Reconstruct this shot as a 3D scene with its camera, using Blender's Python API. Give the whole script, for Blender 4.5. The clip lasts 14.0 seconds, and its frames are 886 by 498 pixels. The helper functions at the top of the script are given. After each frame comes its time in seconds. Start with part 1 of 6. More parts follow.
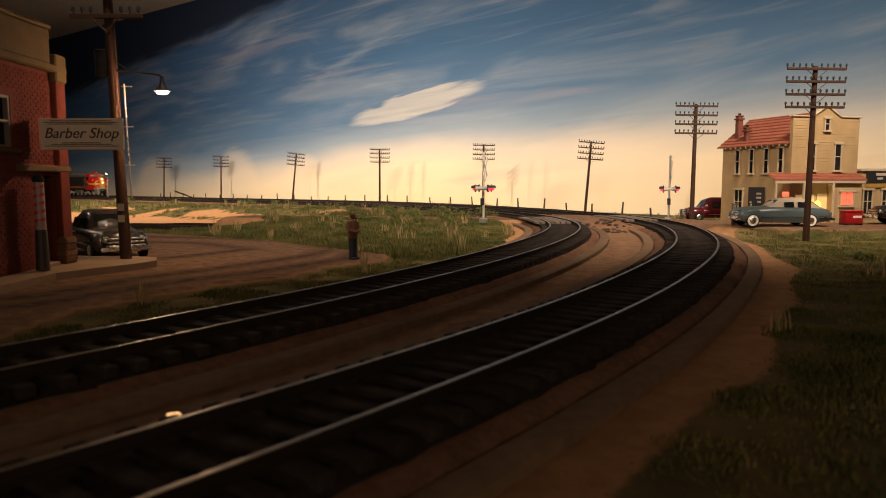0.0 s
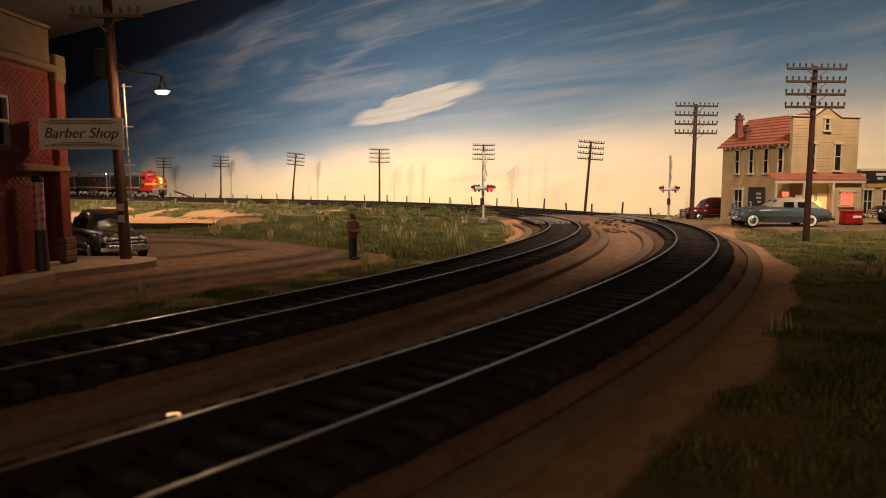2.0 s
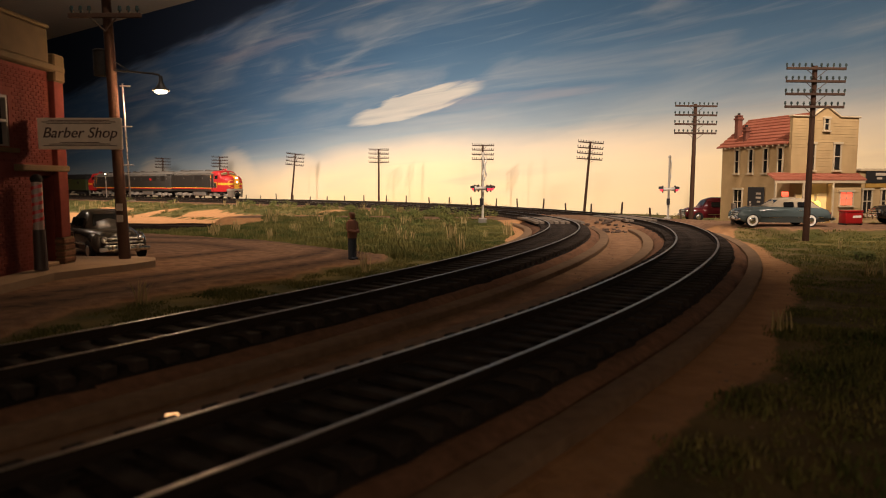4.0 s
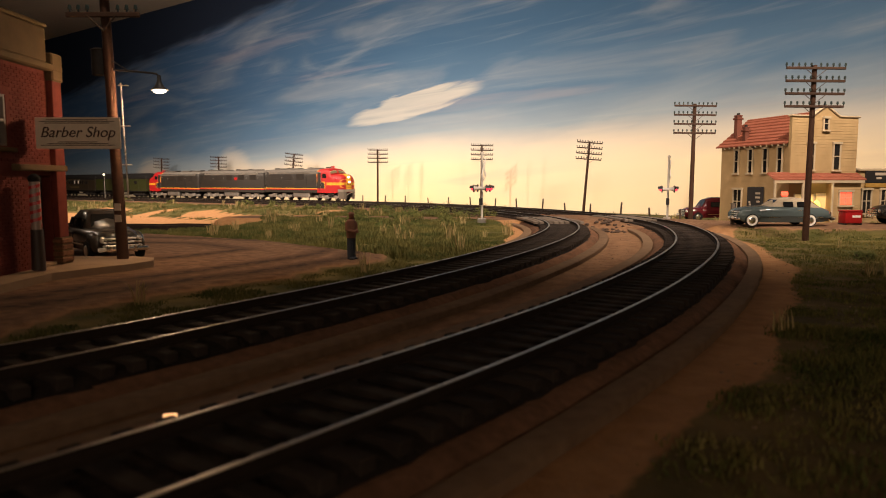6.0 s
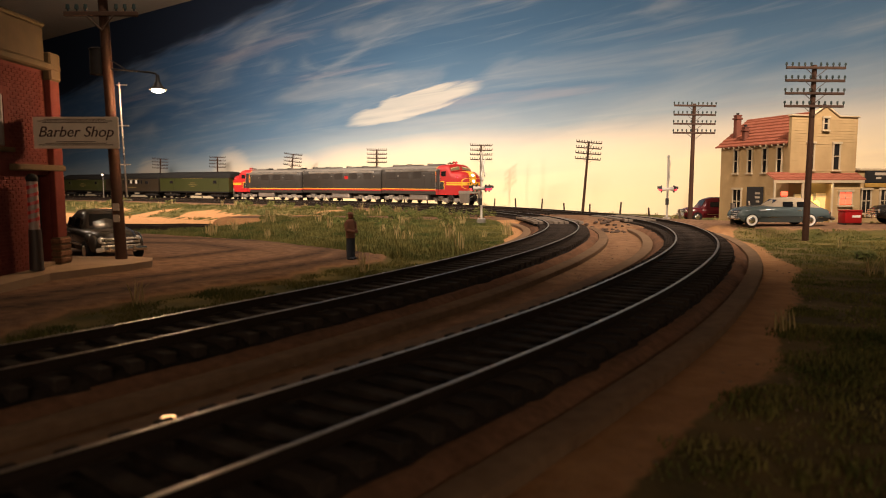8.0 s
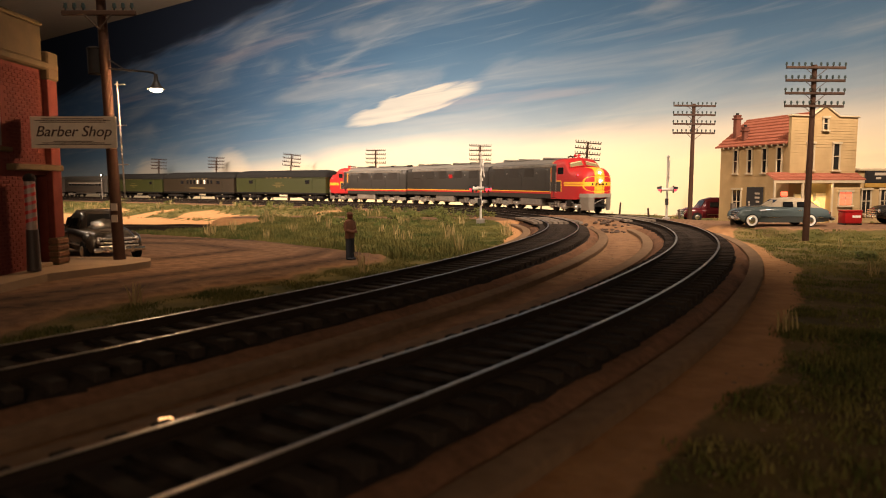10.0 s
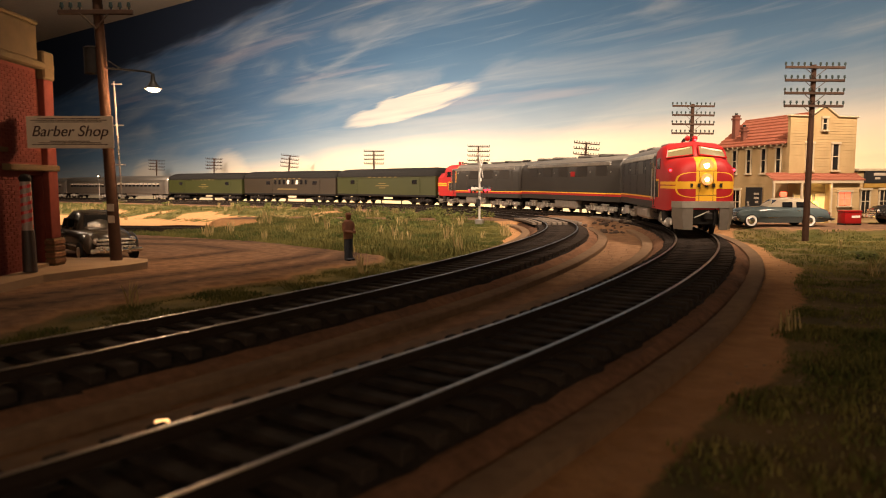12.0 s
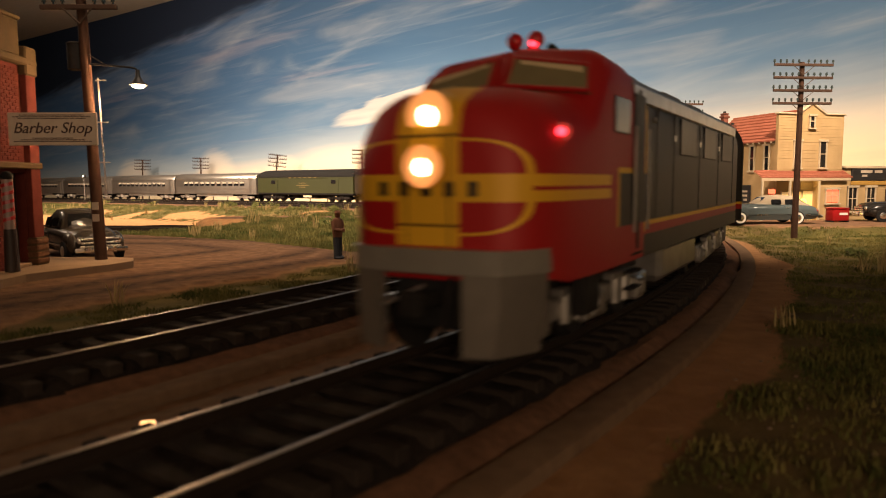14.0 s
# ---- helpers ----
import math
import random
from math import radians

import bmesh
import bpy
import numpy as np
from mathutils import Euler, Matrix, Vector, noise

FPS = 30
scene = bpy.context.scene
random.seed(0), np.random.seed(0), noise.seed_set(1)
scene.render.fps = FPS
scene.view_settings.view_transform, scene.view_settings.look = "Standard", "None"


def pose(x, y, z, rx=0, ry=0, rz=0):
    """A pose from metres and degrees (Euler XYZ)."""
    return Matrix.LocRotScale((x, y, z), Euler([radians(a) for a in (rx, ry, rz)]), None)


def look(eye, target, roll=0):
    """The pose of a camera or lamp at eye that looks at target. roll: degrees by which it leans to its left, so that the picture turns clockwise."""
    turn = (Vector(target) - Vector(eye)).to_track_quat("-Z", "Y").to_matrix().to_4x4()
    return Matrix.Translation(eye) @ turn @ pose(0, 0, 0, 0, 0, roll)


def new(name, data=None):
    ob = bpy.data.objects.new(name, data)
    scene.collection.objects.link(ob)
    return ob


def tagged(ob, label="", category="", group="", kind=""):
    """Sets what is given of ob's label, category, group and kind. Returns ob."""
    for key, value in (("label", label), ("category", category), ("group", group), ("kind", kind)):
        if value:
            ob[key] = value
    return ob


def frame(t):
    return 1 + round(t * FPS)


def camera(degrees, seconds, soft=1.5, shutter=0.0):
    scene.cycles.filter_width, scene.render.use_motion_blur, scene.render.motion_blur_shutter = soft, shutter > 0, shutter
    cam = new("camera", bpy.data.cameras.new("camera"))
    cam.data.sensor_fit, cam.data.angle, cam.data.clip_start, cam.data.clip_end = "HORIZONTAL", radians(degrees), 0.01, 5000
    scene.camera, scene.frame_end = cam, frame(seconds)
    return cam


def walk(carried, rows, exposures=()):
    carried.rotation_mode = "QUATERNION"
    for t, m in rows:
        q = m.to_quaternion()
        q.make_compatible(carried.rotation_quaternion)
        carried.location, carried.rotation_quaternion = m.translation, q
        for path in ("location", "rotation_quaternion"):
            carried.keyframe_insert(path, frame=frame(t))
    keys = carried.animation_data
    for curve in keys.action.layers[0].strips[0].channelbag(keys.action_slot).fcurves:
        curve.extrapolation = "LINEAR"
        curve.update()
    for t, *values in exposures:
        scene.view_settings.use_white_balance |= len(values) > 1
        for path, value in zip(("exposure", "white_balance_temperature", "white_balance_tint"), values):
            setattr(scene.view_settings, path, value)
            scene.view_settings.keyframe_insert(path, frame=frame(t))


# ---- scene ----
# A model railway in 1:87. Lengths below are in full-size metres; K brings them to the model's size.
K = 1 / 87

# ---- camera ----
cam = camera(65.03, 14.0, soft=1.0, shutter=0.6)
# a small lens focused on the far curve: what is near falls slightly out of focus
cam.data.dof.use_dof, cam.data.dof.focus_distance, cam.data.dof.aperture_fstop = True, 52 * K, 46.0


def shot(yaw, pitch, roll, x, y, z):
    return (pose(x * K, y * K, (z + 2.63) * K) @ pose(0, 0, 0, 0, 0, yaw) @ pose(0, 0, 0, pitch - 5.711)
            @ pose(0, 0, 0, 0, roll, 0) @ pose(0, 0, 0, 90))


walk(cam, [
    (0.0, shot(0, 0, 0, 0, 0, 0)),
    (1.5, shot(-0.01, 0.005, 0.002, -0.005, 0.01, -0.004)),
    (3.0, shot(-0.057, 0.023, 0.01, -0.018, 0.041, -0.016)),
    (5.5, shot(-0.141, 0.042, 0.03, -0.030, 0.105, -0.036)),
    (6.5, shot(-0.205, 0.060, 0.045, -0.050, 0.156, -0.052)),
    (8.0, shot(-0.255, 0.062, 0.047, -0.060, 0.205, -0.056)),
    (10.5, shot(-0.372, 0.125, 0.060, -0.095, 0.328, -0.086)),
    (11.5, shot(-0.428, 0.155, 0.068, -0.105, 0.370, -0.095)),
    (12.0, shot(-0.500, 0.205, 0.110, -0.122, 0.450, -0.118)),
    (12.5, shot(-0.680, 0.190, 0.158, -0.128, 0.460, -0.128)),
    (13.0, shot(-0.895, 0.160, 0.170, -0.133, 0.500, -0.135)),
    (13.5, shot(-1.165, 0.130, 0.190, -0.156, 0.560, -0.156)),
    (14.0, shot(-1.457, 0.170, 0.240, -0.190, 0.660, -0.200)),
], exposures=[(0.0, -0.24, 6500, 10), (3.0, -0.22, 6500, 10), (7.5, 0.06, 6700, 10), (11.0, 0.40, 7050, 11), (14.0, 0.54, 7300, 12)])

# ---- light ----
world = bpy.data.worlds.new("room")
world.use_nodes = True
scene.world = world
world.node_tree.nodes["Background"].inputs[0].default_value = (0.9, 0.62, 0.42, 1)
world.node_tree.nodes["Background"].inputs[1].default_value = 0.005


def lamp(name, eye, target, size, power, color, spread=180):
    d = bpy.data.lights.new(name, "AREA")
    d.shape, d.size, d.size_y, d.energy, d.color, d.spread = "RECTANGLE", size[0] * K, size[1] * K, power, color, radians(spread)
    ob = new(name, d)
    ob.matrix_world = look(Vector(eye) * K, Vector(target) * K)
    return ob


WARM = (1.0, 0.775, 0.60)
lamp("valance_light", (23, 24, 27), (8, 85, 0), (4, 3), 1.6, WARM, 124)
lamp("valance_light", (-4, 17, 27), (6, 100, 8), (4, 3), 1.25, WARM, 136)
lamp("valance_light", (-64, 92, 28), (-38, 118, 3), (4, 3), 2.9, WARM, 165)
lamp("backdrop_wash", (-16, 72, 38), (8, 103, 3), (64, 3), 0.25, WARM, 110)
lamp("room_light", (3, -38, 11), (4, 30, 2), (24, 6), 0.55, (1.0, 0.72, 0.5))
lamp("valance_light", (-44, 81, 28), (-20, 112, 0), (1.0, 0.8), 1.05, WARM, 150)
lamp("valance_light", (-22, 72.5, 28), (0, 100, 0), (1.0, 0.8), 1.3, WARM, 150)


def bulb(name, place, power, color, radius=0.12):
    d = bpy.data.lights.new(name, "POINT")
    d.energy, d.color, d.shadow_soft_size = power, color, radius * K
    ob = new(name, d)
    ob.location = Vector(place) * K
    return ob


bulb("street_lamp_bulb", (-9.78, 24.65, 5.35), 0.085, (1.0, 0.62, 0.34))
# unseen fill added to brighten the ceiling and the left corner
bulb("room_lamp", (-75, 60, 34), 1.6, (1.0, 0.80, 0.62), 1.5)
bulb("porch_bulb", (24.0, 43.85, 2.3), 0.0008, (1.0, 0.75, 0.3))


# ---- materials ----
def mat(name, color, rough=0.6, metal=0.0, emit=0.0, vary=0.25, grain=40.0, bump=0.25, second=None, emit_color=None):
    """A painted or raw surface, mottled at two scales. grain: features per full-size metre."""
    m = bpy.data.materials.new(name)
    m.use_nodes = True
    n, l = m.node_tree.nodes, m.node_tree.links
    b = n["Principled BSDF"]
    b.inputs["Metallic"].default_value = metal
    b.inputs["Specular IOR Level"].default_value = 0.12 if rough > 0.65 else 0.5
    co = n.new("ShaderNodeTexCoord")
    fine, coarse = n.new("ShaderNodeTexNoise"), n.new("ShaderNodeTexNoise")
    fine.inputs["Scale"].default_value, coarse.inputs["Scale"].default_value = grain / K / 10, grain / K / 110
    fine.inputs["Detail"].default_value = coarse.inputs["Detail"].default_value = 5
    info = n.new("ShaderNodeObjectInfo")
    for t in (fine, coarse):
        l.new(co.outputs["Object"], t.inputs["Vector"])
    add = n.new("ShaderNodeMath")
    add.operation = "ADD"
    l.new(fine.outputs["Fac"], add.inputs[0])
    l.new(coarse.outputs["Fac"], add.inputs[1])
    add2 = n.new("ShaderNodeMath")
    add2.operation = "MULTIPLY_ADD"
    l.new(info.outputs["Random"], add2.inputs[0])
    add2.inputs[1].default_value = 0.3
    l.new(add.outputs[0], add2.inputs[2])
    ramp = n.new("ShaderNodeMapRange")
    ramp.inputs[1].default_value, ramp.inputs[2].default_value = 0.7, 1.6
    l.new(add2.outputs[0], ramp.inputs[0])
    mix = n.new("ShaderNodeMix")
    mix.data_type = "RGBA"
    c2 = second or tuple(min(1, c * (1 + vary)) for c in color)
    c1 = color if second else tuple(c * (1 - vary) for c in color)
    mix.inputs[6].default_value, mix.inputs[7].default_value = (*c1, 1), (*c2, 1)
    l.new(ramp.outputs[0], mix.inputs[0])
    l.new(mix.outputs[2], b.inputs["Base Color"])
    rr = n.new("ShaderNodeMapRange")
    rr.inputs[3].default_value, rr.inputs[4].default_value = max(0.03, rough - 0.12), min(1, rough + 0.12)
    l.new(coarse.outputs["Fac"], rr.inputs[0])
    l.new(rr.outputs[0], b.inputs["Roughness"])
    if bump:
        bp = n.new("ShaderNodeBump")
        bp.inputs["Strength"].default_value, bp.inputs["Distance"].default_value = bump, 0.03 * K
        l.new(fine.outputs["Fac"], bp.inputs["Height"])
        l.new(bp.outputs[0], b.inputs["Normal"])
    if emit:
        b.inputs["Emission Color"].default_value = (*(emit_color or color), 1)
        b.inputs["Emission Strength"].default_value = emit
    return m


STEEL = mat("worn_rail_steel", (0.24, 0.225, 0.21), 0.38, 1.0, vary=0.2, grain=25, bump=0.05)
RUST = mat("rusty_rail_side", (0.022, 0.015, 0.011), 0.8, 0.0)
TIE = mat("creosoted_wood", (0.012, 0.009, 0.008), 0.9, second=(0.042, 0.032, 0.026), grain=30, bump=0.5)
BALLAST = mat("ballast", (0.010, 0.008, 0.007), 0.95, second=(0.038, 0.028, 0.023), grain=90, bump=1.0)
SHELF = mat("grey_brown_roadbed", (0.115, 0.072, 0.045), 0.95, second=(0.22, 0.145, 0.09), grain=40, bump=0.6)
CORK = mat("roadbed_edge", (0.055, 0.028, 0.017), 0.95, second=(0.21, 0.11, 0.064), grain=60, bump=0.8)
WOODPOLE = mat("brown_pole_wood", (0.055, 0.028, 0.018), 0.75, vary=0.35, grain=40)
ARM = mat("cross_arm_wood", (0.06, 0.036, 0.026), 0.75, vary=0.3)
GLASSKNOB = mat("insulator_glass", (0.03, 0.045, 0.045), 0.15, vary=0.1, bump=0)
POST = mat("grey_post_wood", (0.07, 0.05, 0.038), 0.9)
SILVER = mat("silver_paint", (0.62, 0.6, 0.57), 0.3, 0.85, vary=0.1, bump=0.05)
CHROME = mat("chrome", (0.8, 0.78, 0.75), 0.26, 1.0, vary=0.04, bump=0)
BLACK = mat("black_paint", (0.012, 0.012, 0.013), 0.5, vary=0.3, bump=0.1)
SOOT = mat("dark_running_gear", (0.02, 0.018, 0.017), 0.7, vary=0.4, bump=0.3)
RUBBER = mat("tyre_rubber", (0.014, 0.014, 0.014), 0.7, vary=0.2, bump=0.1)
WHITEWALL = mat("whitewall_rubber", (0.75, 0.72, 0.66), 0.6, vary=0.05, bump=0)
WHITE = mat("white_paint", (0.75, 0.73, 0.68), 0.55, vary=0.08)
DARKGLASS = mat("dark_window_glass", (0.012, 0.012, 0.013), 0.06, vary=0.2, bump=0)


# ---- mesh helpers ----
def thing(name, m=None, label="", category="", group="", kind=""):
    ob = new(name)
    ob.empty_display_size = 0.005
    if m is not None:
        ob.matrix_basis = m
    return tagged(ob, label, category, group, kind)


def at(x, y, z=0.0, rz=0.0, rx=0.0, ry=0.0):
    return pose(x * K, y * K, z * K, rx, ry, rz)


def part(name, bm, material, parent=None, label="", smooth=35, kind="", category="", group=""):
    """Links a bmesh, given in full-size metres, as one mesh object under its thing."""
    bmesh.ops.recalc_face_normals(bm, faces=bm.faces)
    bmesh.ops.scale(bm, vec=(K, K, K), verts=bm.verts)
    me = bpy.data.meshes.new(name)
    bm.to_mesh(me)
    bm.free()
    if smooth:
        me.shade_smooth()
        me.set_sharp_from_angle(angle=radians(smooth))
    for one in (material if isinstance(material, (list, tuple)) else [material]):
        me.materials.append(one)
    ob = new(name, me)
    ob.parent = parent
    return tagged(ob, label, category, group, kind)


def mesh_of(name, verts, faces, material, parent=None, label="", kind="", category="", smooth=0):
    me = bpy.data.meshes.new(name)
    me.from_pydata([(a * K, b * K, c * K) for a, b, c in verts], [], faces)
    me.update()
    if smooth:
        me.shade_smooth()
        me.set_sharp_from_angle(angle=radians(smooth))
    for one in (material if isinstance(material, (list, tuple)) else [material]):
        me.materials.append(one)
    ob = new(name, me)
    ob.parent = parent
    return tagged(ob, label, category, "", kind)


def box(x, y, z, sx, sy, sz, bevel=0.0, bm=None, m=None, seg=1):
    """A block centred at x, y with its foot at z."""
    bm = bm or bmesh.new()
    t = Matrix.Translation((x, y, z + sz / 2)) @ Matrix.Diagonal((sx, sy, sz, 1))
    got = bmesh.ops.create_cube(bm, size=1, matrix=(m @ t) if m else t)
    if bevel:
        edges = list({e for v in got["verts"] for e in v.link_edges})
        bmesh.ops.bevel(bm, geom=edges, offset=bevel, segments=seg, affect="EDGES", profile=0.5)
    return bm


def rod(p, q, r0, r1=None, n=10, bm=None):
    """A round bar from p to q."""
    bm = bm or bmesh.new()
    p, q = Vector(p), Vector(q)
    d = q - p
    m = Matrix.Translation((p + q) / 2) @ d.to_track_quat("Z", "Y").to_matrix().to_4x4()
    bmesh.ops.create_cone(bm, cap_ends=True, segments=n, radius1=r0, radius2=r0 if r1 is None else r1, depth=d.length, matrix=m)
    return bm


def loft(rings, bm=None, caps=True):
    """A skin over rings of equally many points."""
    bm = bm or bmesh.new()
    rows = [[bm.verts.new(p) for p in ring] for ring in rings]
    n = len(rows[0])
    for a, b in zip(rows, rows[1:]):
        for i in range(n):
            j = (i + 1) % n
            bm.faces.new((a[i], a[j], b[j], b[i]))
    if caps:
        bm.faces.new(rows[0][::-1])
        bm.faces.new(rows[-1])
    return bm


def prism(points, y0, y1, bm=None):
    """An outline in x, z, pushed from y0 to y1."""
    bm = bm or bmesh.new()
    a = [bm.verts.new((x, y0, z)) for x, z in points]
    b = [bm.verts.new((x, y1, z)) for x, z in points]
    n = len(points)
    bm.faces.new(a)
    bm.faces.new(b[::-1])
    for i in range(n):
        bm.faces.new((a[i], b[i], b[(i + 1) % n], a[(i + 1) % n]))
    return bm


def ball(x, y, z, rx, ry, rz, bm=None, n=10):
    bm = bm or bmesh.new()
    bmesh.ops.create_uvsphere(bm, u_segments=n, v_segments=max(6, n // 2 + 1), radius=1,
                              matrix=Matrix.Translation((x, y, z)) @ Matrix.Diagonal((rx, ry, rz, 1)))
    return bm


# ---- the two tracks, as curves of changing bend ----
STEP = 0.5


def line(x, y, turn, knots, bends, length):
    s = np.arange(0, length, STEP)
    th = turn + np.cumsum(np.interp(s, knots, bends)) * STEP
    return s, x + np.cumsum(np.cos(th)) * STEP, y + np.cumsum(np.sin(th)) * STEP, th


MAIN = line(-6.7113, 1.6777, 0.8551, [0, 8, 16, 24, 32, 40, 48, 56, 64, 74, 85, 100, 130, 160, 220, 250, 330, 400],
            [0.0084, 0.0054, 0.0142, 0.0085, 0.0199, 0.0175, 0.032, 0.0267, 0.0123, 0.0082, 0.0125, 0.0119, -0.0015, -0.0013, 0.0,
             0.003, 0.002, 0.0], 410)
INNER = line(-8.4412, 7.6466, 0.92, [0, 8, 16, 24, 32, 40, 48, 56, 64, 74, 85, 100, 150, 230],
             [0.0105, 0.0095, 0.0112, 0.0122, 0.0198, 0.037, 0.023, 0.0181, 0.0168, 0.0144, 0.0095, 0.0034, -0.0029, -0.001], 230)


def grade(s):
    u = np.clip(np.asarray(s, float) - 40, 0, 200)
    return -0.0049 * u * u / (u + 30)


def on_main(s):
    """Place and heading on the outer track, s metres along it (it runs on straight before its start)."""
    S, X, Y, T = MAIN
    if s < 0:
        return X[0] + s * math.cos(T[0]), Y[0] + s * math.sin(T[0]), 0.0, T[0]
    return np.interp(s, S, X), np.interp(s, S, Y), float(grade(s)), np.interp(s, S, T)


def behind(curve, n=14):
    """The curve with a straight run before its start, behind the camera."""
    S, X, Y, T = curve
    back = np.arange(-n, 0) * STEP * 2
    return (np.r_[back, S], np.r_[X[0] + back * math.cos(T[0]), X], np.r_[Y[0] + back * math.sin(T[0]), Y], np.r_[np.full(n, T[0]), T])


MAIN_L, INNER_L = behind(MAIN), behind(INNER)


def swept(curve, profile, name, material, parent, lo=-99, hi=999, label="", step=1, jitter=0.0, kind="", shiny=(), ease=0.0):
    """A profile (across, up) drawn along a track; ease moves it sideways where the bend begins."""
    S, X, Y, T = curve
    pick = [i for i in range(0, len(S), step) if lo <= S[i] <= hi]
    verts, faces, n = [], [], len(profile)
    for i in pick:
        z0 = float(grade(S[i]))
        out = ease * float(soft(9, 24, S[i]))
        for j, (a, h) in enumerate(profile):
            a += out
            w = jitter * noise.noise((X[i] * 1.7 + j * 9, Y[i] * 1.7, a)) if jitter else 0
            verts.append((X[i] + math.sin(T[i]) * (a + w), Y[i] - math.cos(T[i]) * (a + w), z0 + h + w * 0.4))
    for k in range(len(pick) - 1):
        for j in range(n):
            a, b = k * n + j, k * n + (j + 1) % n
            faces.append((a, b, b + n, a + n))
    faces += [tuple(range(n))[::-1], tuple(range(len(verts) - n, len(verts)))]
    ob = mesh_of(name, verts, faces, material, parent, label, smooth=40, kind=kind)
    for p in ob.data.polygons:
        if len(p.vertices) == 4 and p.index % n in shiny:
            p.material_index = 1
    return ob


RAIL = [(-0.07, -0.17), (-0.07, -0.15), (-0.018, -0.13), (-0.018, -0.045), (-0.04, -0.03), (-0.04, -0.004), (-0.03, 0),
        (0.03, 0), (0.04, -0.004), (0.04, -0.03), (0.018, -0.045), (0.018, -0.13), (0.07, -0.15), (0.07, -0.17)]


def rail_profile(off):
    return [(a + off, h) for a, h in RAIL]


TIE_MESH = box(0, 0, -0.34, 0.24, 2.75, 0.17, 0.02)
bmesh.ops.scale(TIE_MESH, vec=(K, K, K), verts=TIE_MESH.verts)
tie_data = bpy.data.meshes.new("tie")
TIE_MESH.to_mesh(tie_data)
TIE_MESH.free()
tie_data.materials.append(TIE)


def track(name, curve, label, hi, tie_from, tie_to, far_to):
    t = thing(name, label=label, category="railway track", kind="structure")
    swept(curve, [(-1.85, -0.66), (-1.6, -0.5), (-1.3, -0.30), (-1.15, -0.235), (1.15, -0.235), (1.3, -0.30), (1.6, -0.5), (1.85, -0.66)],
          "ballast_bed", BALLAST, t, hi=hi, label="dark cinder ballast bed", jitter=0.10)
    for k in (-1, 1):
        swept(curve, [(k * 1.36, -0.75), (k * 1.40, -0.37), (k * 1.60, -0.36), (k * 1.86, -0.52), (k * 1.97, -0.75)][::k], "roadbed_edge", CORK, t, hi=hi,
              label="brown crumbling roadbed edge", jitter=0.16)
        swept(curve, [(k * 1.85, -0.8), (k * 1.90, -0.44), (k * 2.30, -0.42), (k * 2.36, -0.45), (k * 2.39, -0.8)][::k], "roadbed_shelf", SHELF, t, hi=hi,
              label="grey-brown flat roadbed shelf", jitter=0.025)
        swept(curve, rail_profile(k * 0.765), "rail", (RUST, STEEL), t, hi=hi, label="polished steel rail", shiny=(5, 6, 7), ease=k * 0.075 - 0.035)
    S, X, Y, T = curve
    s = tie_from
    while s < tie_to:
        x, y, h = np.interp(s, S, X), np.interp(s, S, Y), np.interp(s, S, T)
        ob = new("tie", tie_data)
        ob.parent = t
        ob.matrix_basis = at(x, y, float(grade(s)) + random.uniform(-0.012, 0.012), math.degrees(h) + random.uniform(-1.6, 1.6))
        s += 0.56
    verts, faces = [], []
    while s < far_to:
        x, y, h, z = np.interp(s, S, X), np.interp(s, S, Y), np.interp(s, S, T), float(grade(s))
        c, d = math.cos(h), math.sin(h)
        b = len(verts)
        for zz in (-0.34, -0.17):
            for u, v in ((-.12, -1.37), (.12, -1.37), (.12, 1.37), (-.12, 1.37)):
                verts.append((x + c * u - d * v, y + d * u + c * v, z + zz))
        faces += [(b + 4, b + 5, b + 6, b + 7), (b, b + 1, b + 5, b + 4), (b + 1, b + 2, b + 6, b + 5), (b + 2, b + 3, b + 7, b + 6), (b + 3, b, b + 4, b + 7)]
        s += 0.56
    mesh_of("far_ties", verts, faces, TIE, t, "dark wooden ties further along", kind="stuff")
    return t


# ---- ground ----
ROAD = [(-14.8, 18.3), (-30, 16), (-30, -8), (-13, 4), (-8.8, 11.5), (-8.6, 13.4), (-8.9, 15.6), (-7.5, 18.8), (-4.8, 22.2), (-4.2, 24.6),
        (-2.6, 26.2), (-1.9, 27.8), (-4.7, 31.1), (-8.7, 35.2), (-13.3, 37.7), (-17.0, 39.9), (-26, 42), (-60, 46), (-60, 20)]
STREET = [(-15, 56.5), (-11, 56.5), (-6, 55.5), (4, 53.5), (11, 49.5), (16, 44), (21, 41), (34, 40.0), (60, 40)]
SIDING = [(-17.5, 69.4), (-24, 68), (-40, 69), (-80, 80), (-140, 104)]


def inside(x, y, poly):
    n, hit = len(poly), np.zeros(np.shape(x), bool)
    for i in range(n):
        (x0, y0), (x1, y1) = poly[i], poly[(i + 1) % n]
        if y0 != y1:
            hit ^= ((y0 > y) != (y1 > y)) & (x < (x1 - x0) * (y - y0) / (y1 - y0) + x0)
    return hit


def far_from(x, y, px, py):
    """How far each point is from a chain of points, and on which side (positive: to its right)."""
    best, side = np.full(np.shape(x), 1e9), np.zeros(np.shape(x))
    for i in range(len(px) - 1):
        sx, sy = px[i + 1] - px[i], py[i + 1] - py[i]
        t = np.clip(((x - px[i]) * sx + (y - py[i]) * sy) / (sx * sx + sy * sy), 0, 1)
        qx, qy = x - px[i] - t * sx, y - py[i] - t * sy
        d = np.hypot(qx, qy)
        m = d < best
        best = np.where(m, d, best)
        side = np.where(m, np.sign(qx * sy - qy * sx), side)
    return best, side


